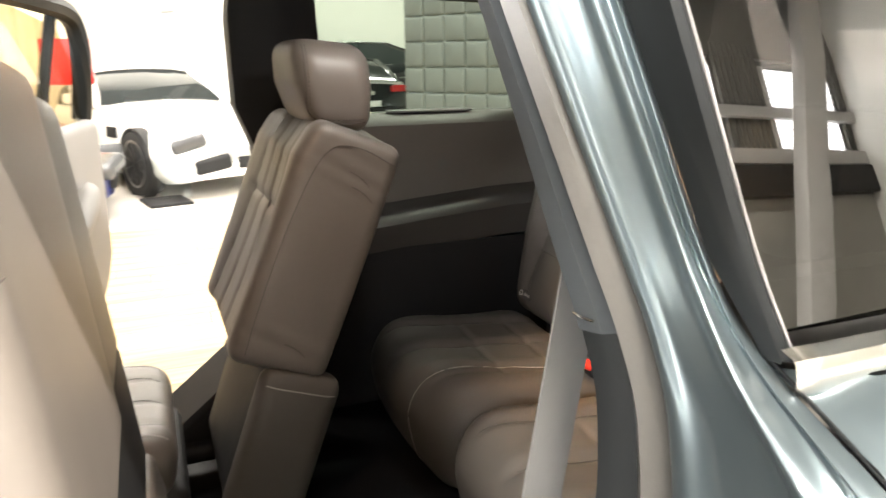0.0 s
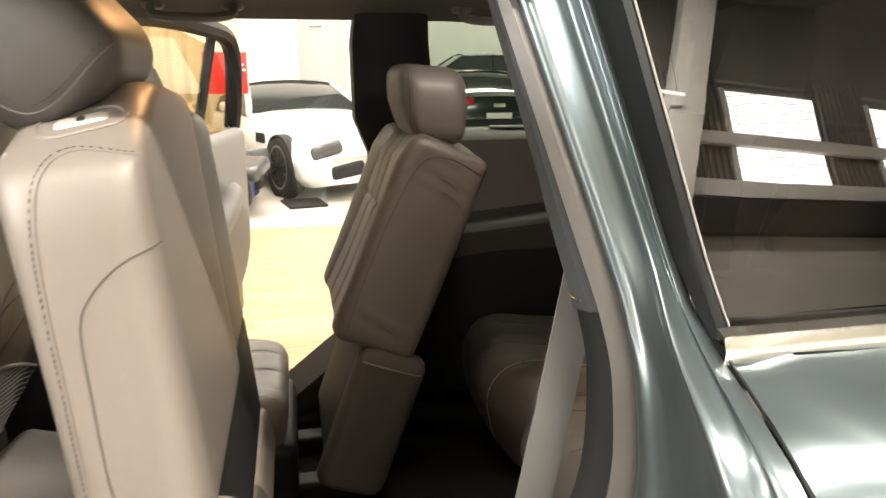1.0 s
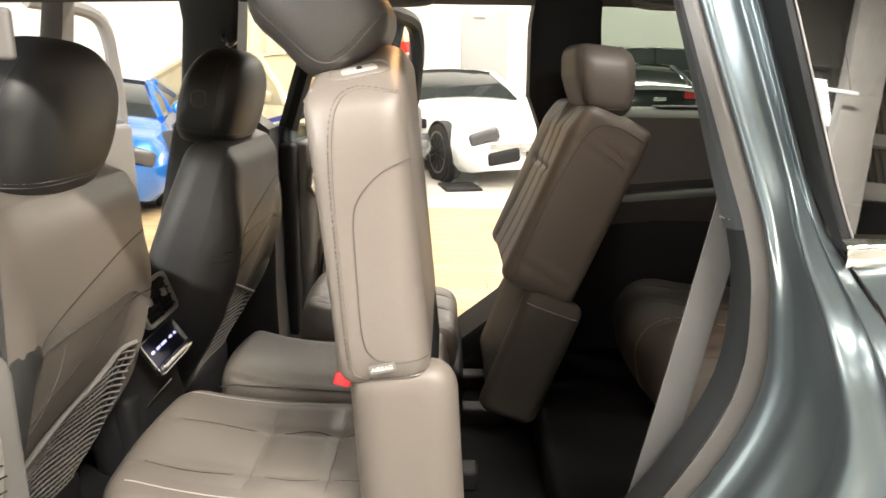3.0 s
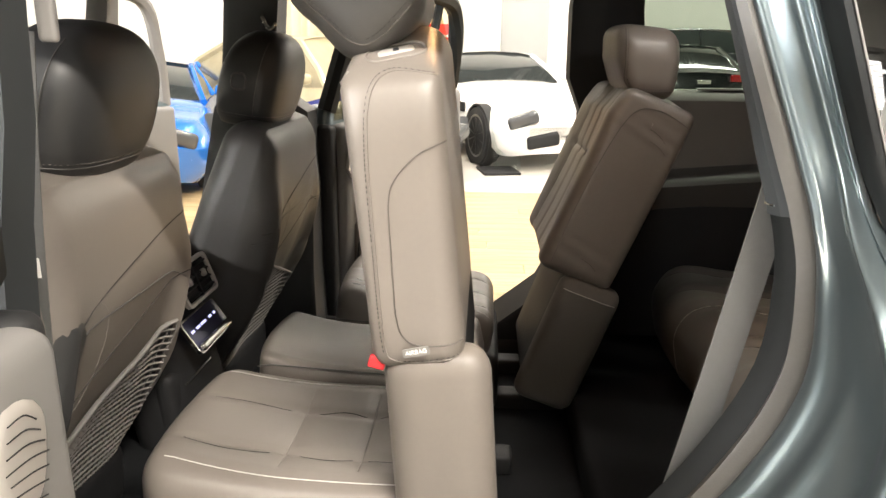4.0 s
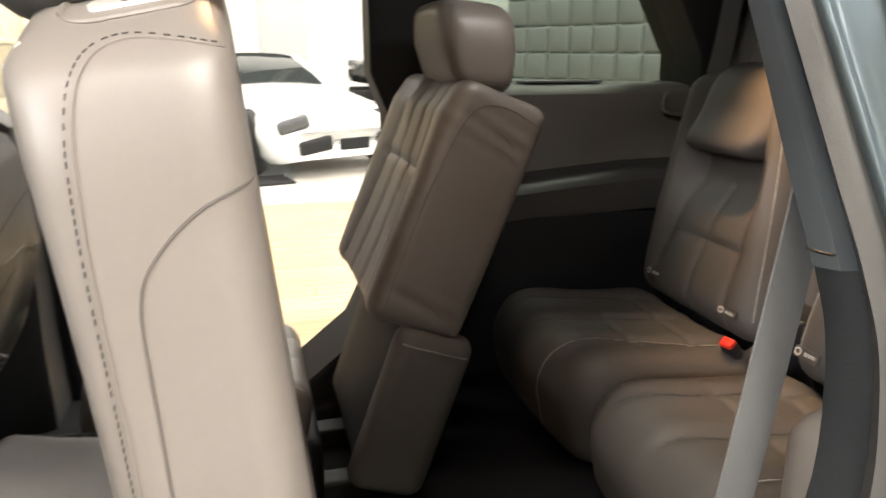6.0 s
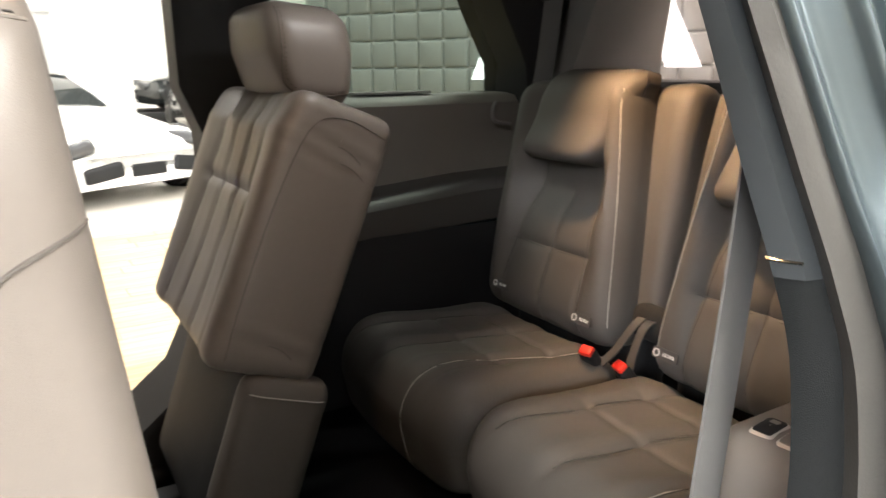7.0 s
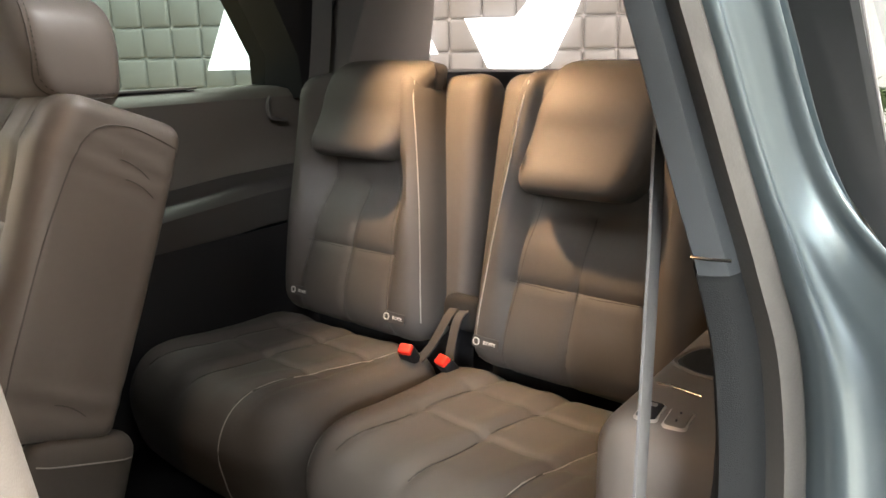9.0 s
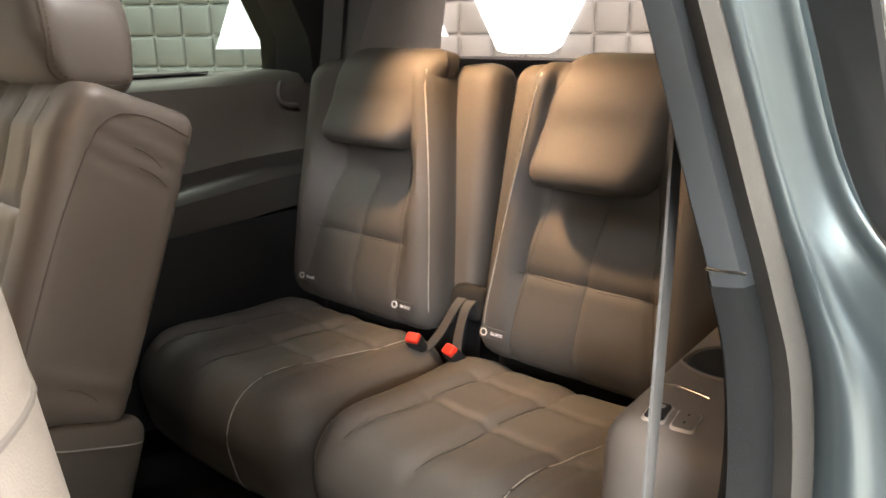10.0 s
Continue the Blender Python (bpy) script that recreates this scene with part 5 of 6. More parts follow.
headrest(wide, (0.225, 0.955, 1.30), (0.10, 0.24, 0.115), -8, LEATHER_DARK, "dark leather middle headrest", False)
part("middle_belt", strip(smooth_line([(0.21, 0.86, 1.25), (0.175, 0.87, 1.05), (0.16, 0.865, 0.85), (0.15, 0.86, 0.72)]), (0, 1, 0), 0.046, 0.002), TRIM_DARK, wide, "black belt strap")


def cushion(dims, at, turn, parent, material, label, name="cushion", slits=(), pipes=True, front=0.06, slit_mat=CREVICE_SHADE):
    """Seat cushion: rounded front edge, hollow middle."""
    hx, hy, hz = (d / 2 for d in dims)

    def shp(v):
        x, y, z = v
        if z > 0:
            z -= 0.020 * (1 - (y / hy) ** 2) * (1 - (x / hx) ** 2)
            z += 0.020 * max(0, -x / hx) ** 2
            for ys in slits:
                z -= 0.0045 * math.exp(-((y - ys - 0.010 * math.sin(min(1, max(0, x / hx + 0.78)) * 3.14)) / 0.011) ** 2) * min(1, max(0, 1.0 - abs(x / hx)) * 4)
            for xs in (-hx * 0.12, hx * 0.38) if slits else ():
                z -= 0.004 * math.exp(-((x - xs) / 0.011) ** 2) * min(1, max(0, 0.8 - abs(y / hy)) * 5)
            for ys in (-hy * 0.79, hy * 0.79) if pipes else ():
                z -= 0.004 * math.exp(-((y - ys) / 0.012) ** 2) * min(1, max(0, 1.0 - abs(x / hx)) * 4)
        x += 0.02 * (y / hy) ** 2 * max(0, -x / hx)
        return Vector((x, y, z))
    bm = pad(dims, min(front, hz * 0.9), k=5, m=34, shape=shp)
    m = pose(*at, *turn)
    bm.transform(m)
    t = tree_of(bm)
    c = part(name, bm, material, parent, label)
    down = m.to_3x3() @ Vector((0, 0, -1))

    def draw(pts, r, mt, nm, lift=0.0006):
        line = onto(t, [m @ Vector((x, y, 0.3)) for x, y in pts], down, lift)
        if len(line) > 2:
            part(nm, tube(line, r, 5), mt, c)
    # dark cords along the creases draw the shade in them
    for y in slits:
        for a, b in ((-0.78, -0.22), (-0.02, 0.32), (0.42, 0.86)):
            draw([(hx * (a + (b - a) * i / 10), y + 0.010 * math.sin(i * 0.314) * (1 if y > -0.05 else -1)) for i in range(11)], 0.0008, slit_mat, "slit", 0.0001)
    for x in (-hx * 0.12, hx * 0.38) if slits else ():
        draw([(x, -hy * 0.66 + hy * 1.32 * i / 12) for i in range(13)], 0.0012, material, "seam", 0.0001)
    if pipes:
        for s in (-1, 1):
            pp = smooth_line([(hx * 0.9, s * hy * 0.80, 0), (0, s * hy * 0.80, 0), (-hx * 0.8, s * hy * 0.76, 0)], 8)
            draw([(p.x, p.y) for p in pp], 0.0010, PIPING, "piping")
    return c


def untipped(x, y, z, ry=0.0):
    """Place and turn, before tipping, of a part that stays low while the backrest folds."""
    return tuple(TIPPED.inverted() @ Vector((x, y, z))), (0, ry + TIP, 0)


at, turn = untipped(-0.165, 0.632, 0.680, 2.0)
cushion((0.51, 0.40, 0.15), at, turn, wide, LEATHER, "grey-brown leather seat cushion", slits=(-0.09, 0.055))
at, turn = untipped(-0.165, 0.972, 0.688, 3.0)
mc = cushion((0.37, 0.275, 0.14), at, turn, wide, LEATHER, "grey-brown leather middle cushion", "middle_cushion", pipes=False, front=0.028)
for y0 in (0.835, 1.108):
    line = []
    for i in range(12):
        line.append(TIPPED.inverted() @ Vector((-0.33 + 0.03 * i, y0, 0.7615 - 0.0016 * i - 0.006 * (i in (0, 11)))))
    part("seam", tube(line, 0.0018, 5), LEATHER_DARK, mc)
at, turn = untipped(0.062, 0.972, 0.725, -12)
part("cushion_ramp", pad((0.13, 0.275, 0.09), 0.02, at, turn, k=4), LEATHER, wide)
at, turn = untipped(-0.14, 0.77, 0.565)
part("seat_base", pad((0.44, 0.62, 0.10), 0.03, at, turn), TRIM_DARK, wide)
for yy in (0.6, 0.98):
    at, turn = untipped(-0.10, yy, 0.475)
    part("seat_rail", pad((0.6, 0.06, 0.05), 0.01, at, turn), TRIM_DARK, wide)
    at, turn = untipped(-0.10, yy, 0.52)
    part("seat_foot", pad((0.30, 0.05, 0.07), 0.015, at, turn), TRIM_DARK, wide)
part("hinge_cover", pad((0.15, 0.07, 0.30), 0.04, (0.245, 0.435, 0.715), (0, 8, 0), k=4), LEATHER, wide, "leather-covered hinge cover")
part("back_lower", pad((0.08, 0.62, 0.24), 0.03, (0.24, 0.80, 0.75), (0, 6, 0)), TRIM_DARK, wide)
at, turn = untipped(0.085, 0.63, 0.735, -30)
part("seat_gap_cloth", pad((0.10, 0.38, 0.07), 0.02, at, turn), LEATHER_DARK, wide)
at, _ = untipped(0.050, 0.815, 0.765)
buckle(at, (0, -35 + TIP, 20), wide)
at, _ = untipped(0.030, 1.115, 0.765)
buckle(at, (0, -50 + TIP, 10), wide)
for yy in (0.50, 0.72):
    at, _ = untipped(0.062, yy, 0.766)
    part("anchor_mark", slab(rounded(0.012, 0.009, 0.003), 0.002, pose(*at, 0, -30 + TIP, 90)), TAG, wide)

# -- second row, the single place on the right --
single = thing("second_row_seat", (0.1, 1.4, 0.45), "grey-brown leather single seat with a reclined backrest", "car seat", "second-row seats")
sb_m = pose(0.424, 1.375, 1.066, 0, 22, 0)


def channelled(v):
    """Backrest with fanned upright channels and a cross seam pressed into its front, and a slack side."""
    x, y, z = v
    h = max(0.0, min(1.0, (z + 0.22) / 0.44))
    if x < 0:
        soft = min(1.0, -x / 0.045)
        x -= soft * 0.009 * bump_at(abs(y), 0.19, 0.045)
        x += soft * 0.010 * (1 - (y / 0.23) ** 2) * math.sin(h * 3.14)
        fan = 0.80 + 0.28 * (1 - h)
        x += soft * sum(0.0050 * bump_at(y, c * fan, 0.008) for c in (-0.150, -0.055, 0.045, 0.140))
        x += soft * 0.006 * bump_at(z, 0.045 + 0.02 * abs(y), 0.008) * (abs(y) < 0.15)
        x += 0.028 * max(0.0, h - 0.86) / 0.14 * (1 - 0.5 * abs(y) / 0.23)
    if abs(y) > 0.2:
        s = math.copysign(1.0, y)
        y -= s * 0.0016 * math.sin(z * 210 + x * 40) * bump_at(z, 0.155, 0.035)
        y -= s * 0.0016 * math.sin(z * 170 + x * 30) * bump_at(z, -0.165, 0.03)
        y += s * 0.006 * math.sin(h * 3.14)
    z += 0.012 * bump_at(y, 0.0, 0.12) * max(0.0, h - 0.9) * 10
    return Vector((x, y, z))


sb = pad((0.178, 0.46, 0.455), 0.026, k=4, m=44, shape=channelled)
sb.transform(sb_m)
sb_tree = tree_of(sb)
sback = part("backrest", sb, LEATHER, single, "grey-brown leather backrest")
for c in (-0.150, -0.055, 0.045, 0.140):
    part("seam", tube(onto(sb_tree, [sb_m @ Vector((-0.3, c * (0.80 + 0.28 * (1 - i / 11)), -0.20 + 0.40 * i / 11)) for i in range(12)], sb_m.to_3x3() @ Vector((1, 0, 0)), 0.0002), 0.0007, 5), CREASE_SHADE, sback)
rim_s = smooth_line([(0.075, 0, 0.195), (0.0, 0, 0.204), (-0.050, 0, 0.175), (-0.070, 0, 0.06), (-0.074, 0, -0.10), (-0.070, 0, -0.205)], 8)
part("seam", tube(onto(sb_tree, [sb_m @ Vector((p.x, -0.4, p.z)) for p in rim_s], sb_m.to_3x3() @ Vector((0, 1, 0)), 0.0002), 0.0010, 5), CREASE_SHADE, sback)
# wrinkles on the side, their shade drawn as thin dark cords
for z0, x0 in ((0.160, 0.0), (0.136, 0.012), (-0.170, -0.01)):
    part("crease", tube(onto(sb_tree, [sb_m @ Vector((x0 + 0.009 * i, -0.4, z0 - 0.0016 * i * i * 0.4)) for i in range(6)], sb_m.to_3x3() @ Vector((0, 1, 0)), 0.0), 0.0008, 5), CREASE_SHADE, sback)
headrest(single, (0.490, 1.385, 1.355), (0.150, 0.285, 0.165), 6, LEATHER, "grey-brown leather headrest", round_off=0.25, taper=0.20, under=0.04)
cushion((0.42, 0.42, 0.16), (-0.055, 1.40, 0.695), (0, 9, 0), single, LEATHER, "grey-brown leather seat cushion", slits=(-0.12, -0.02, 0.09))
part("seat_base", pad((0.40, 0.40, 0.16), 0.03, (-0.03, 1.40, 0.55)), TRIM_DARK, single)
hc = pad((0.155, 0.06, 0.34), 0.035, k=4)
hc_m = pose(0.330, 1.165, 0.690, 0, 20, 0)
hc.transform(hc_m)
hc_t = tree_of(hc)
# darkened leather copy again, for the shaded foot of the backrest
hc_ob = part("hinge_cover", hc, LEATHER_REAR_SHADED, single, "leather-covered hinge cover")
part("piping", tube(onto(hc_t, [hc_m @ Vector((-0.065 + 0.013 * i, -0.2, 0.135)) for i in range(11)], (0, 1, 0), 0.0004), 0.0012, 5), THREAD, hc_ob)
part("back_lower", pad((0.10, 0.42, 0.34), 0.03, (0.325, 1.39, 0.70), (0, 20, 0)), TRIM_DARK, single)
part("seat_rail", pad((0.6, 0.06, 0.05), 0.01, (0.05, 1.30, 0.465)), TRIM_DARK, single)
part("seat_rail", pad((0.6, 0.06, 0.05), 0.01, (0.05, 1.52, 0.465)), TRIM_DARK, single)


# -- front seats --
def front_seat(y0, dx, label, hide):
    s = thing("front_seat", (-0.75 + dx, y0, 0.42), label, "car seat", "front seats")

    def shp(v):
        x, y, z = v
        h = (z + 0.36) / 0.72
        y *= 1 - 0.13 * max(0, h - 0.72) / 0.28 - 0.48 * max(0, 0.55 - h)
        x += max(0.0, min(1.0, x / 0.06)) * (0.03 * (1 - (y / 0.27) ** 2) * math.sin(max(0, min(1, h)) * 3.14) - 0.05 * max(0, h - 0.75) / 0.25)
        if x > 0.02:
            x += 0.040 * bump_at(abs(y), 0.222 - 0.02 * h, 0.030) * math.sin(max(0, min(1, h * 1.15)) * 3.14) - 0.030 * bump_at(y, 0, 0.13) * bump_at(h, 0.30, 0.22)
        return Vector((x, y, z))
    m = pose(-0.618 + dx, y0, 0.86, 0, 22, 0)
    bm = pad((0.17, 0.52, 0.72), 0.055, k=5, m=22, shape=shp)
    bm.transform(m)
    t = tree_of(bm)
    b = part("backrest", bm, hide, s, "leather backrest with a soft rear cover")
    back_way = m.to_3x3() @ Vector((-1, 0, 0))
    for pts in ([(0.25, 0.10), (0.15, 0.16), (0, 0.17), (-0.15, 0.16), (-0.25, 0.10)],):
        line = onto(t, [m @ Vector((0.4, p.x, p.y)) for p in smooth_line([(y, z, 0) for y, z in pts], 6)], back_way)
        part("seam", tube(line, 0.0016, 5), LEATHER_DARK, b)
    # net pocket: cords over the lower back, with a bound edge
    top = [(-0.19 + 0.38 * i / 24, 0.045 - 0.15 * (1 - i / 24 if y0 < 1 else i / 24)) for i in range(25)]
    cords = []
    for i, (yy, zt) in enumerate(top):
        line = onto(t, [m @ Vector((0.4, yy + 0.004 * math.sin(k * 1.57), zt - (zt + 0.31) * k / 14)) for k in range(15)], back_way, 0.006)
        if len(line) > 2:
            cords.append(tube(line, 0.0022, 4))
    for k in range(22):
        z = 0.04 - 0.016 * k
        line = onto(t, [m @ Vector((0.4, yy, z)) for yy, zt in top if z < zt], back_way, 0.0075)
        if len(line) > 2:
            cords.append(tube(line, 0.0026, 4))
    rows = []
    for yy, zt in top:
        col = onto(t, [m @ Vector((0.4, yy, zt - (zt + 0.31) * k / 10)) for k in range(11)], back_way, 0.0015)
        if len(col) == 11:
            rows.append(col)
    part("pocket_backing", loft(rows, False, False), LEATHER_BLACK, s, "black cloth behind the net")
    net = part("net_pocket", join(*cords), NET, s, "grey elastic net pocket")
    rim = onto(t, [m @ Vector((0.4, yy, zt)) for yy, zt in top], back_way, 0.007)
    part("net_binding", tube(rim, 0.005, 6), NET, net)
    # big rounded head pad with two upright seams and a band along its foot
    hm = pose((-0.522 if y0 < 1 else -0.540) + dx, y0, 1.292, 0, 8, 0)
    eg = egg((0.175, 0.32, 0.260), 3.0)
    for v in eg.verts:
        v.co.y *= 1 - 0.16 * max(0, -v.co.z / 0.125) ** 2
        v.co.y *= 1 - 0.14 * max(0, v.co.z / 0.125) ** 2
        v.co.x *= 1 - 0.16 * max(0, v.co.z / 0.125) ** 2
        v.co.x += 0.016 * v.co.z / 0.125
        if v.co.z < -0.10:
            v.co.z = -0.10 + 0.35 * (v.co.z + 0.10)
    eg.transform(hm)
    eg_tree = tree_of(eg)
    hr = part("headrest", eg, LEATHER_BLACK, s, "black leather headrest")
    for sy in (-1, 1):
        line = onto(eg_tree, [hm @ Vector((0.022 + 0.018 * (1 - i / 12), sy * 0.4, 0.105 - 0.015 * i)) for i in range(13)], hm.to_3x3() @ Vector((0, -sy, 0)))
        part("seam", tube(line, 0.0012, 5), LEATHER_DARK, hr)
        a = hm @ Vector((0, sy * 0.07, -0.11))
        part("rod", tube([a, a + Vector((-0.02, 0, -0.09))], 0.007, 8), CHROME, hr)
    for zz, nm in ((-0.078, "seam"), (-0.071, "stitching")):
        ring = []
        for k in range(49):
            w = Vector((math.cos(2 * math.pi * k / 48), math.sin(2 * math.pi * k / 48), 0))
            hit = eg_tree.ray_cast(hm @ (w * 0.5 + Vector((0, 0, zz))), hm.to_3x3() @ -w)[0]
            if hit is not None:
                ring.append(hit + hm.to_3x3() @ w * 0.0005)
        if nm == "seam":
            part(nm, tube(ring, 0.0012, 5), LEATHER_DARK, hr)
        else:
            part(nm, dashes(ring, 0.007, 0.004, 0.0006), STITCH, hr)["kind"] = "stuff"
    ring = onto(eg_tree, [hm @ Vector((-0.012 + x, -0.4, 0.008 + y)) for x, y in rounded(0.034, 0.038, 0.012)], hm.to_3x3() @ Vector((0, 1, 0)), 0.0)
    part("headrest_button", tube(ring, 0.0026, 6, True), LEATHER_DARK, hr, "black headrest release button")
    side = smooth_line([(0.08, -0.13, 0.20), (0.08, -0.10, 0.17), (0.08, -0.095, 0.08), (0.08, -0.13, 0.0), (0.08, -0.22, -0.03)], 6)
    line = onto(t, [m @ Vector((0.4, p.y, p.z)) for p in side], back_way)
    part("stitching", dashes(line, 0.007, 0.0045, 0.0007), STITCH, b)["kind"] = "stuff"
    for pts in ([(-0.24, 0.13), (-0.12, 0.20), (0.06, 0.245), (0.20, 0.262)], [(-0.20, -0.04), (-0.10, 0.05), (0.06, 0.12), (0.22, 0.155)]):
        line = onto(t, [m @ Vector((0.4, p.x, p.y)) for p in smooth_line([(y, z, 0) for y, z in pts], 6)], back_way, 0.0002)
        if len(line) > 2:
            part("seam", tube(line, 0.0013, 5), SEAM_SHADE, b)
    if y0 < 1:
        flat = m @ Matrix(((0, 0, 1, 0.2), (1, 0, 0, -0.197), (0, 1, 0, 0.075), (0, 0, 0, 1)))
        skin = patch(t, flat, rounded(0.080, 0.235, 0.036), back_way, 0.0030, 10)
        if skin is not None:
            part("airbag_panel", skin, LEATHER_BLACK, b, "black leather side panel with a stitched edge")
        hit = t.ray_cast(Vector((0.2, 0.405, 1.095)), Vector((-1, 0, 0)))[0]
        if hit is not None:
            part("pull_tab", pad((0.012, 0.014, 0.030), 0.003, tuple(hit + Vector((0.004, 0, 0)))), LABEL, b, "small white tab")
    part("cushion", pad((0.5, 0.52, 0.16), 0.06, (-0.90 + dx, y0, 0.62), (0, 5, 0)), hide, s)
    part("seat_base", pad((0.45, 0.44, 0.14), 0.03, (-0.86 + dx, y0, 0.50)), TRIM_DARK, s)
    return s


front_seat(0.635, 0.0, "grey-brown leather front seat with a net pocket behind", LEATHER)
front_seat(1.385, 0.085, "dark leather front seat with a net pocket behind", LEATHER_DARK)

# -- centre console's rear end --
con = thing("centre_console", (-0.60, 1.02, 0.45), "dark centre console with rear air vents", "console")
part("body", pad((0.5, 0.26, 0.28), 0.06, (-0.84, 1.0, 0.78), (0, -6, 0)), LEATHER_BLACK, con)
part("rear_face", pad((0.14, 0.29, 0.48), 0.055, (-0.612, 1.025, 0.715), (0, -12, 0), k=4), TRIM_DARK, con)
vm = pose(-0.533, 1.035, 0.868, 90, 0, 90) @ Matrix.Rotation(radians(-20), 4, "X")
vent = part("air_vent", ring_slab(rounded(0.17, 0.095, 0.016), rounded(0.154, 0.079, 0.011), 0.010, vm), SILVER, con, "rear air vent with a chrome rim")
# black sheet behind the slats stands for the shade in the vent
part("vent_shade", slab(rounded(0.16, 0.085, 0.012), 0.002, vm), CREVICE_SHADE, vent)
divider = box((0.008, 0.085, 0.010), (0, 0, 0.004), bevel=0.001)
divider.transform(vm)
part("vent_divider", divider, TRIM_DARK, vent)
for sx in (-0.04, 0.04):
    for k in range(4):
        b = box((0.07, 0.004, 0.012), (sx, -0.03 + 0.02 * k, 0.003), (30, 0, 0), bevel=0.001)
        b.transform(vm)
        part("vent_slat", b, TRIM_DARK, vent)
    b = pad((0.014, 0.018, 0.012), 0.004, (sx, 0.004, 0.009))
    b.transform(vm)
    part("vent_tab", b, SILVER, vent)
dm = pose(-0.515, 1.03, 0.760, 90, 0, 90) @ Matrix.Rotation(radians(-34), 4, "X")
dsp = part("climate_panel", ring_slab(rounded(0.19, 0.085, 0.014), rounded(0.180, 0.076, 0.010), 0.008, dm), CHROME, con, "climate panel with a chrome rim")
part("display", slab(rounded(0.18, 0.076, 0.010), 0.003, dm), SCREEN, dsp)
for sx, w in ((-0.06, 0.016), (-0.03, 0.02), (0.0, 0.03), (0.04, 0.016), (0.065, 0.012)):
    part("symbol", slab(rounded(w, 0.006, 0.001), 0.0036, dm @ Matrix.Translation((sx, 0.008, 0))), SCREEN_INK, dsp)
b = pad((0.17, 0.018, 0.02), 0.006, (0, -0.03, 0.010))
b.transform(dm)
part("rocker_bar", b, CHROME, dsp)
part("drawer", pad((0.05, 0.24, 0.16), 0.02, (-0.555, 1.0, 0.62), (0, -4, 0)), TRIM_DARK, con)
part("drawer_handle", tube([(-0.526, 0.93, 0.66), (-0.526, 1.07, 0.66)], 0.004, 6), CHROME, con)

# -- third row --
def third_seat(sgn, label):
    """sgn: 1 for the seat by the open far door, -1 for the one behind the belt."""
    mid = 1.02
    yb, yc = mid + 0.265 * sgn, mid + 0.255 * sgn
    s = thing("third_row_seat", (0.85, yc, 0.5), label, "car seat", "third-row seats")
    w, hgt = 0.43, 0.54

    def shp(v):
        x, y, z = v
        h = max(0.0, min(1.0, (z + hgt / 2) / hgt))
        inner = max(0.0, -y * sgn / (w / 2))
        outer = max(0.0, y * sgn / (w / 2))
        # the inner edge swings outwards to the top, the outer shoulder slopes
        y += sgn * 0.062 * h ** 1.3 * inner
        z -= 0.02 * max(0.0, h - 0.8) / 0.2 * outer ** 2
        soft = max(0.0, min(1.0, 0.5 - x * 10))
        if soft > 0:
            yy = y * sgn
            # bolsters on both sides, a hollow under the head pad, pressed seams
            x -= soft * 0.020 * (bump_at(yy, -0.175 + 0.05 * h, 0.035) + bump_at(yy, 0.185 - 0.05 * h, 0.04)) * min(1.0, 2.4 * h)
            x += soft * 0.040 * bump_at(z, 0.040, 0.065) * max(0.0, 1 - (yy / 0.15) ** 4)
            x += soft * 0.010 * (1 - (yy / 0.215) ** 2) * math.sin(h * 3.14)
            x += soft * 0.0055 * (bump_at(yy, 0.0, 0.008) * (z < 0.03) + bump_at(z, -0.100, 0.008) * (abs(yy) < 0.14))
            x += soft * 0.0065 * (bump_at(yy, -0.128 + 0.03 * h, 0.008) + bump_at(yy, 0.148 - 0.09 * h, 0.009))
            x -= soft * 0.012 * bump_at(z, -0.19, 0.06) * (1 - (yy / 0.22) ** 2)
            x += soft * 0.0016 * math.sin(31 * yy + 17 * z) * bump_at(z, -0.15, 0.12)
        return Vector((x, y, z))
    m = pose(1.112, yb, 1.035, 0, 11, 0)
    bm = pad((0.15, w, hgt), 0.05, k=5, m=44, shape=shp)
    bm.transform(m)
    t = tree_of(bm)
    b = part("backrest", bm, LEATHER_REAR_SHADED, s, "brown-grey leather backrest")
    way = m.to_3x3() @ Vector((1, 0, 0))

    def draw(pts, r, mt, nm, lift=0.0005):
        line = onto(t, [m @ Vector((-0.4, y, z)) for y, z in pts], way, lift)
        if len(line) > 2:
            part(nm, tube(line, r, 5), mt, b)
    n = 15
    edge = 0.203 if sgn > 0 else 0.186
    draw([(-sgn * (edge - 0.062 * (i / n) ** 1.3), -0.255 + 0.5 * i / n) for i in range(n + 1)], 0.0011, PIPING_REAR, "piping", 0.0010)
    draw([(sgn * (0.148 - 0.09 * i / n), -0.255 + 0.5 * i / n) for i in range(n + 1)], 0.0007, SEAM_SHADE, "seam", 0.0002)
    draw([(-sgn * (0.128 - 0.03 * i / n), -0.255 + 0.31 * i / n) for i in range(n + 1)], 0.0007, SEAM_SHADE, "seam", 0.0002)
    draw([(0.0, -0.255 + 0.028 * i) for i in range(11)], 0.0007, SEAM_SHADE, "seam", 0.0002)
    draw([(-0.13 + 0.026 * i, -0.100 - 0.004 * math.sin(i * 0.31)) for i in range(11)], 0.0007, SEAM_SHADE, "seam", 0.0002)
    # narrow centre pad beside the middle line, set back, with a rounded crest

    def centre(v):
        h = max(0.0, (v.z + 0.255) / 0.51)
        return Vector((v.x + 0.018 * max(0.0, h - 0.75) * 4 * (v.x < 0) * 0.4, v.y * (0.55 + 0.55 * h), v.z))
    cp = pad((0.11, 0.118, 0.51), 0.040, k=4, m=10, shape=centre)
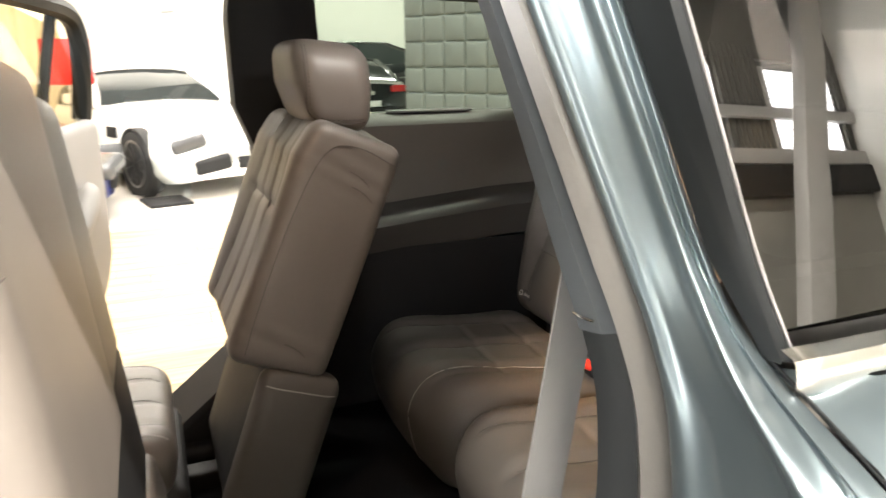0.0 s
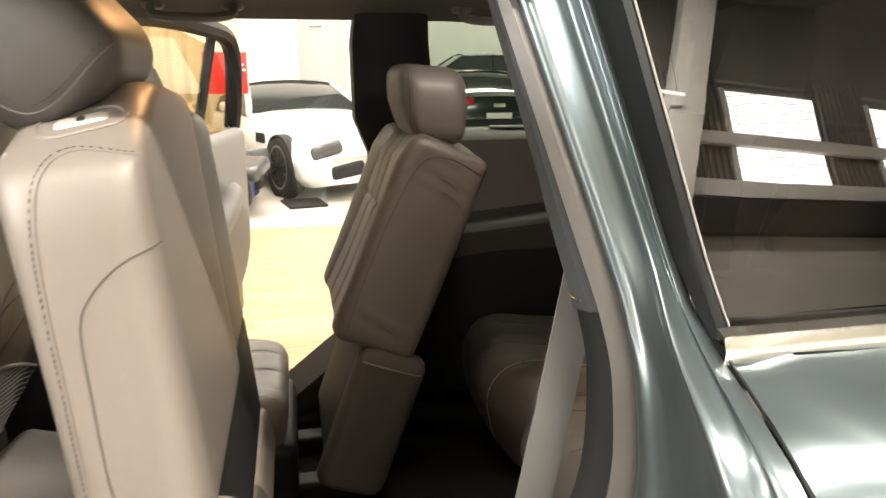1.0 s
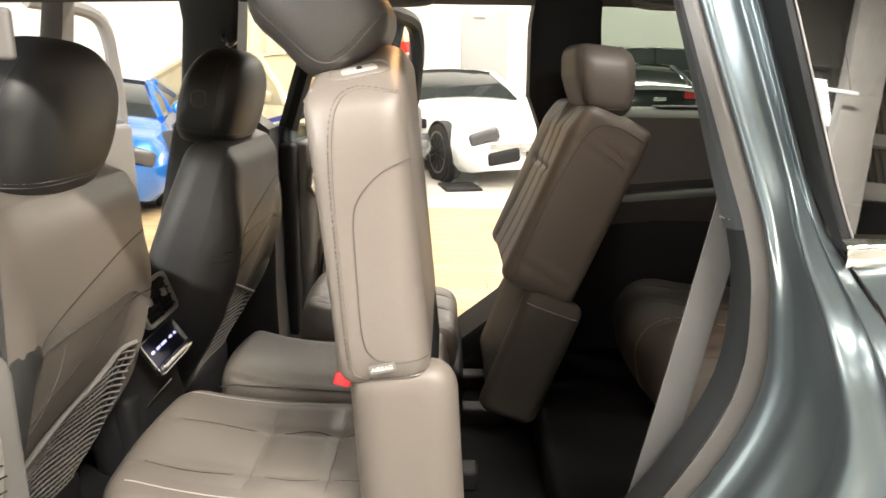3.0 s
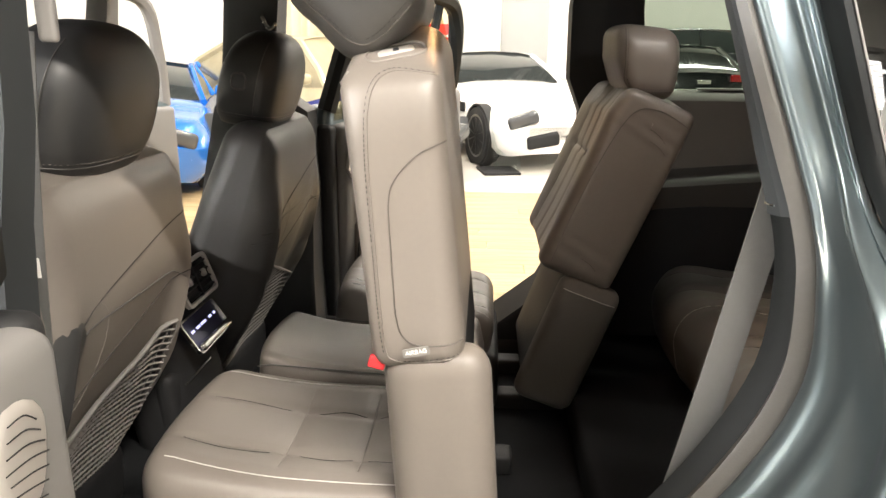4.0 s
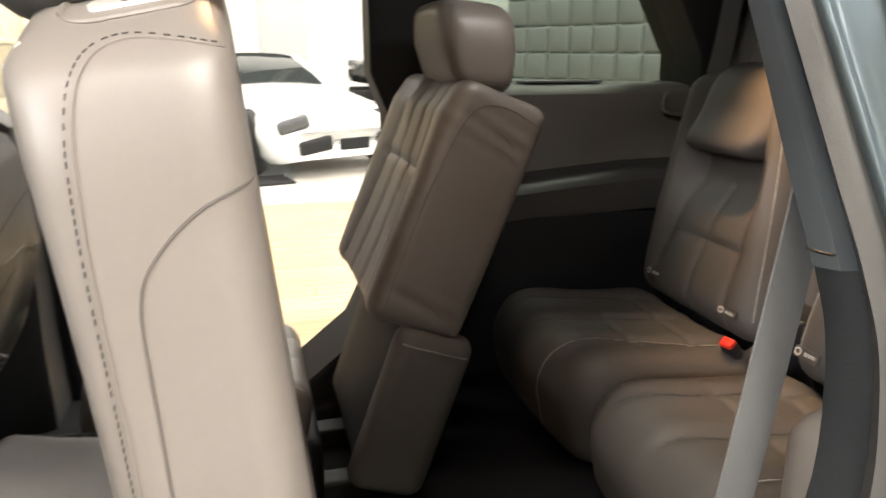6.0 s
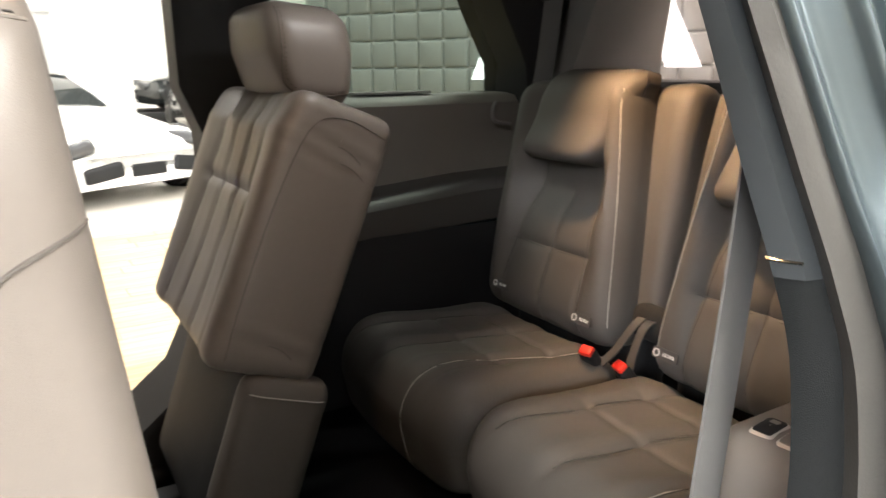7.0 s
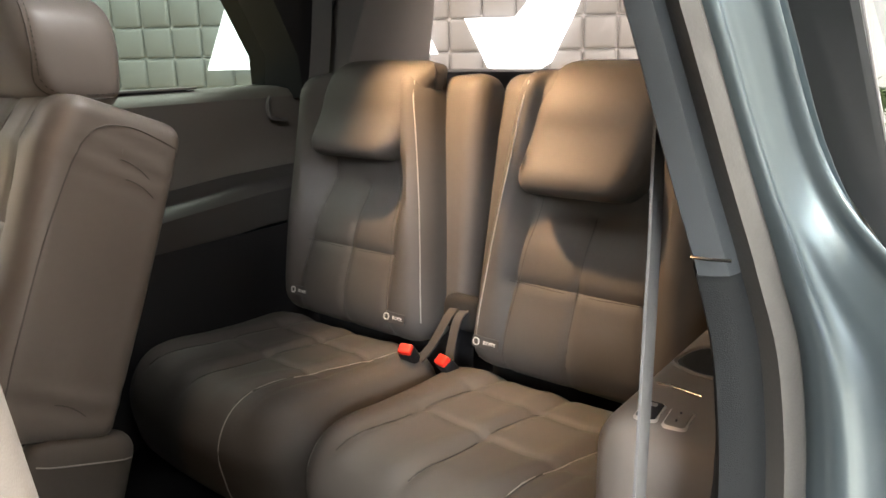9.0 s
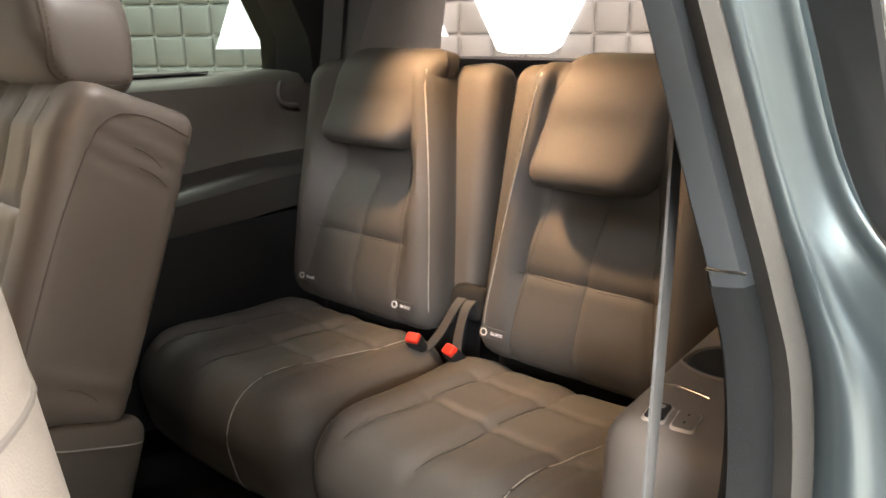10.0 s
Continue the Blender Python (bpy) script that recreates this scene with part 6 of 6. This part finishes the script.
    cm = pose(1.172, mid + sgn * 0.060, 1.045, 0, 10, 0) @ Matrix.Rotation(radians(-5 * sgn), 4, "X")
    cp.transform(cm)
    ct = tree_of(cp)
    c_ob = part("centre_pad", cp, LEATHER_REAR_SHADED, s, "narrow brown leather centre pad")
    line = onto(ct, [cm @ Vector((-0.3, sgn * 0.034, -0.22 + 0.044 * i)) for i in range(11)], cm.to_3x3() @ Vector((1, 0, 0)), 0.0003)
    if len(line) > 2:
        part("seam", tube(line, 0.0008, 5), SEAM_SHADE, c_ob)

    # head pad: a wedge with a round crest, its lower edge overhanging the hollow

    def crest(v):
        x, y, z = v
        h = z / 0.1
        x -= 0.036 * max(0.0, -h) ** 1.5 * (x < 0.02)
        x += 0.036 * max(0.0, h) ** 2 * (x < 0.02)
        y *= 1 + 0.03 * h - 0.07 * max(0.0, -h) ** 2
        y -= 0.016 * h
        x += 0.010 * (y / 0.118) ** 2 * (x < 0)
        return Vector((x, y, z))
    hp = pad((0.135, 0.262, 0.205) if sgn > 0 else (0.125, 0.24, 0.235), 0.042, k=5, m=12, shape=crest)
    hm = pose(1.112, yb + (-0.016 if sgn > 0 else 0.002), 1.228 if sgn > 0 else 1.212, 0, 11, 0)
    hp.transform(hm)
    ht = tree_of(hp)
    h_ob = part("head_pad", hp, LEATHER_REAR_SHADED, s, "brown-grey leather head pad")
    for sy in (-1, 1):
        line = onto(ht, [hm @ Vector((0.028 + 0.012 * math.sin(i * 0.35), sy * 0.3, -0.085 + 0.019 * i)) for i in range(10)], hm.to_3x3() @ Vector((0, -sy, 0)), 0.0003)
        if len(line) > 2:
            part("seam", tube(line, 0.0009, 5), SEAM_SHADE, h_ob)

    # cushion: soft waterfall front, hollow middle, fanned creases
    dims = (0.435, 0.50, 0.225)
    hx, hy, hz = (d / 2 for d in dims)
    creases = ((0.165, -0.055), (0.030, -0.05), (-0.095, -0.075))

    def cush(v):
        x, y, z = v
        if z > 0:
            f = x / hx
            z -= 0.016 * (1 - (y / hy) ** 2) * (1 - f * f)
            z -= 0.020 * max(0.0, f)
            z += 0.010 * bump_at(f, -0.55, 0.35)
            edge = min(1.0, max(0.0, 1.02 - abs(f)) * 5)
            for y0, run in creases:
                z -= 0.0060 * bump_at(y, y0 + run * (f + 0.8) / 1.8 + 0.006 * math.sin(f * 5 + y0 * 40), 0.009) * edge
                z += 0.0040 * bump_at(y, y0 + 0.03 + run * (f + 0.8) / 1.8, 0.018) * edge
            for xs in (-hx * 0.10, hx * 0.45):
                z -= 0.0045 * bump_at(x, xs + 0.02 * y / hy, 0.008) * min(1.0, max(0.0, 0.72 - abs(y / hy)) * 6)
            for ys in (hy * 0.93, -hy * 0.52):
                z -= 0.004 * bump_at(y, ys - 0.05 * (ys < 0) * (f + 1) / 2, 0.010) * edge
            z += 0.0012 * math.sin(23 * x + 19 * y)
        if x < 0:
            x += 0.020 * (y / hy) ** 2 * (-x / hx)
            x -= 0.012 * bump_at(z, 0.02, 0.05) * (-x / hx)
        return Vector((x, y, z))
    cb = pad(dims, 0.075, k=6, m=46, shape=cush)
    cu_m = pose(0.818, yc, 0.688, 0, -1, 0)
    cb.transform(cu_m)
    cu_t = tree_of(cb)
    c = part("cushion", cb, LEATHER_REAR_SHADED, s, "brown-grey leather seat cushion")
    down, back_way = cu_m.to_3x3() @ Vector((0, 0, -1)), cu_m.to_3x3() @ Vector((1, 0, 0))
    for y0, y1 in ((hy * 0.93, hy * 0.93), (-hy * 0.42, -hy * 0.70)):
        hub = Vector((-hx + 0.10, y0, hz - 0.10))
        line = onto(cu_t, [cu_m @ Vector((-0.4, y0, -0.09 + 0.016 * i)) for i in range(7)], back_way, 0.0006)
        for i in range(9):
            out = Vector((-math.cos(radians(10 * i + 2)), 0, math.sin(radians(10 * i + 2))))
            hit = cu_t.ray_cast(cu_m @ (hub + out * 0.4), cu_m.to_3x3() @ -out)[0]
            if hit is not None:
                line.append(hit + cu_m.to_3x3() @ out * 0.0006)
        line += onto(cu_t, [cu_m @ Vector((-hx + 0.115 + (hx * 1.7 - 0.115) * i / 12, y0 + (y1 - y0) * (i / 12) ** 1.3, 0.3)) for i in range(13)], down, 0.0006)
        part("piping", tube(line, 0.0010, 5), PIPING_REAR, c)
    # dark cords paint the shade at the bottom of each crease
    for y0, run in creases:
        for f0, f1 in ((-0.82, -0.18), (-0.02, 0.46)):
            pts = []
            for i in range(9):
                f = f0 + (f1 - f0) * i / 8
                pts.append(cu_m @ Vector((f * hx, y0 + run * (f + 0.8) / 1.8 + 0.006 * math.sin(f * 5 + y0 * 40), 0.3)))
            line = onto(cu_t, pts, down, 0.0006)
            part("slit", tube(line, 0.0011, 5), SEAM_SHADE, c)
    part("back_shell", pad((0.10, 0.42, 0.36), 0.03, (1.13, yc, 0.72), (0, 4, 0)), TRIM_DARK, s)
    part("seat_box", pad((0.30, 0.44, 0.12), 0.03, (0.86, yc, 0.58)), TRIM_DARK, s)
    for yy in (-0.155, 0.135 if sgn > 0 else 0.172):
        p0 = m @ Vector((-0.4, yy * sgn, -0.218))
        hit, _, _, _ = t.ray_cast(p0, way)
        im = Matrix.Translation(hit - way * 0.003) @ pose(0, 0, 0, 90, 0, -90) @ Matrix.Rotation(radians(-14), 4, "X")
        pt = part("anchor_flap", slab(rounded(0.056, 0.020, 0.004), 0.003, im), LEATHER_DARK, b)
        part("anchor_symbol", ring_slab(rounded(0.014, 0.014, 0.0065), rounded(0.0105, 0.0105, 0.005), 0.0042, im @ Matrix.Translation((-0.019, 0, 0))), LABEL, pt)
        words("ISOFIX", 0.0088, im @ Matrix.Translation((0.009, 0, 0.0035)), LABEL, "anchor_lettering", pt)
    buckle((0.965, mid + sgn * 0.050, 0.772), (0, -38, 14 * sgn), s)
    strap = smooth_line([(0.972, mid + sgn * 0.036, 0.772), (0.995, mid + sgn * 0.022, 0.80), (1.03, mid + sgn * 0.012, 0.845), (1.06, mid + sgn * 0.012, 0.86)])
    part("buckle_strap", strip(strap, (0.3, 1, 0), 0.022, 0.003), LEATHER_DARK, s, "dark woven buckle strap")
    if sgn < 0:
        # solid black pad in place of the shaded gap by the buckles
        part("buckle_gap_shade", pad((0.05, 0.085, 0.07), 0.02, (1.075, mid + 0.004, 0.845), (0, 10, 0)), CREVICE_SHADE, s, "solid dark pad for the shade between the seats")
    return s


third_seat(1, "brown-grey leather third-row seat, upright, beside the side trim")
third_seat(-1, "brown-grey leather third-row seat, upright, behind the belt")

# ================= board floor beside the car =================
deck = thing("board_floor", (0, 3.5, 0), "pale oak boards laid beside the car", "floor", kind="structure")
board = mesh_of(box((1.2, 0.186, 0.018), (0, 0, 0.009), bevel=0.0015, seg=1), "board", WOOD)
rng = random.Random(7)
for j in range(27):
    off = rng.uniform(0, 1.2)
    for i in range(-3, 3):
        o = new("board", board)
        o.parent = deck
        o.matrix_basis = Matrix.Translation((i * 1.203 + off, -2.0 + 0.188 * j, 0.0))
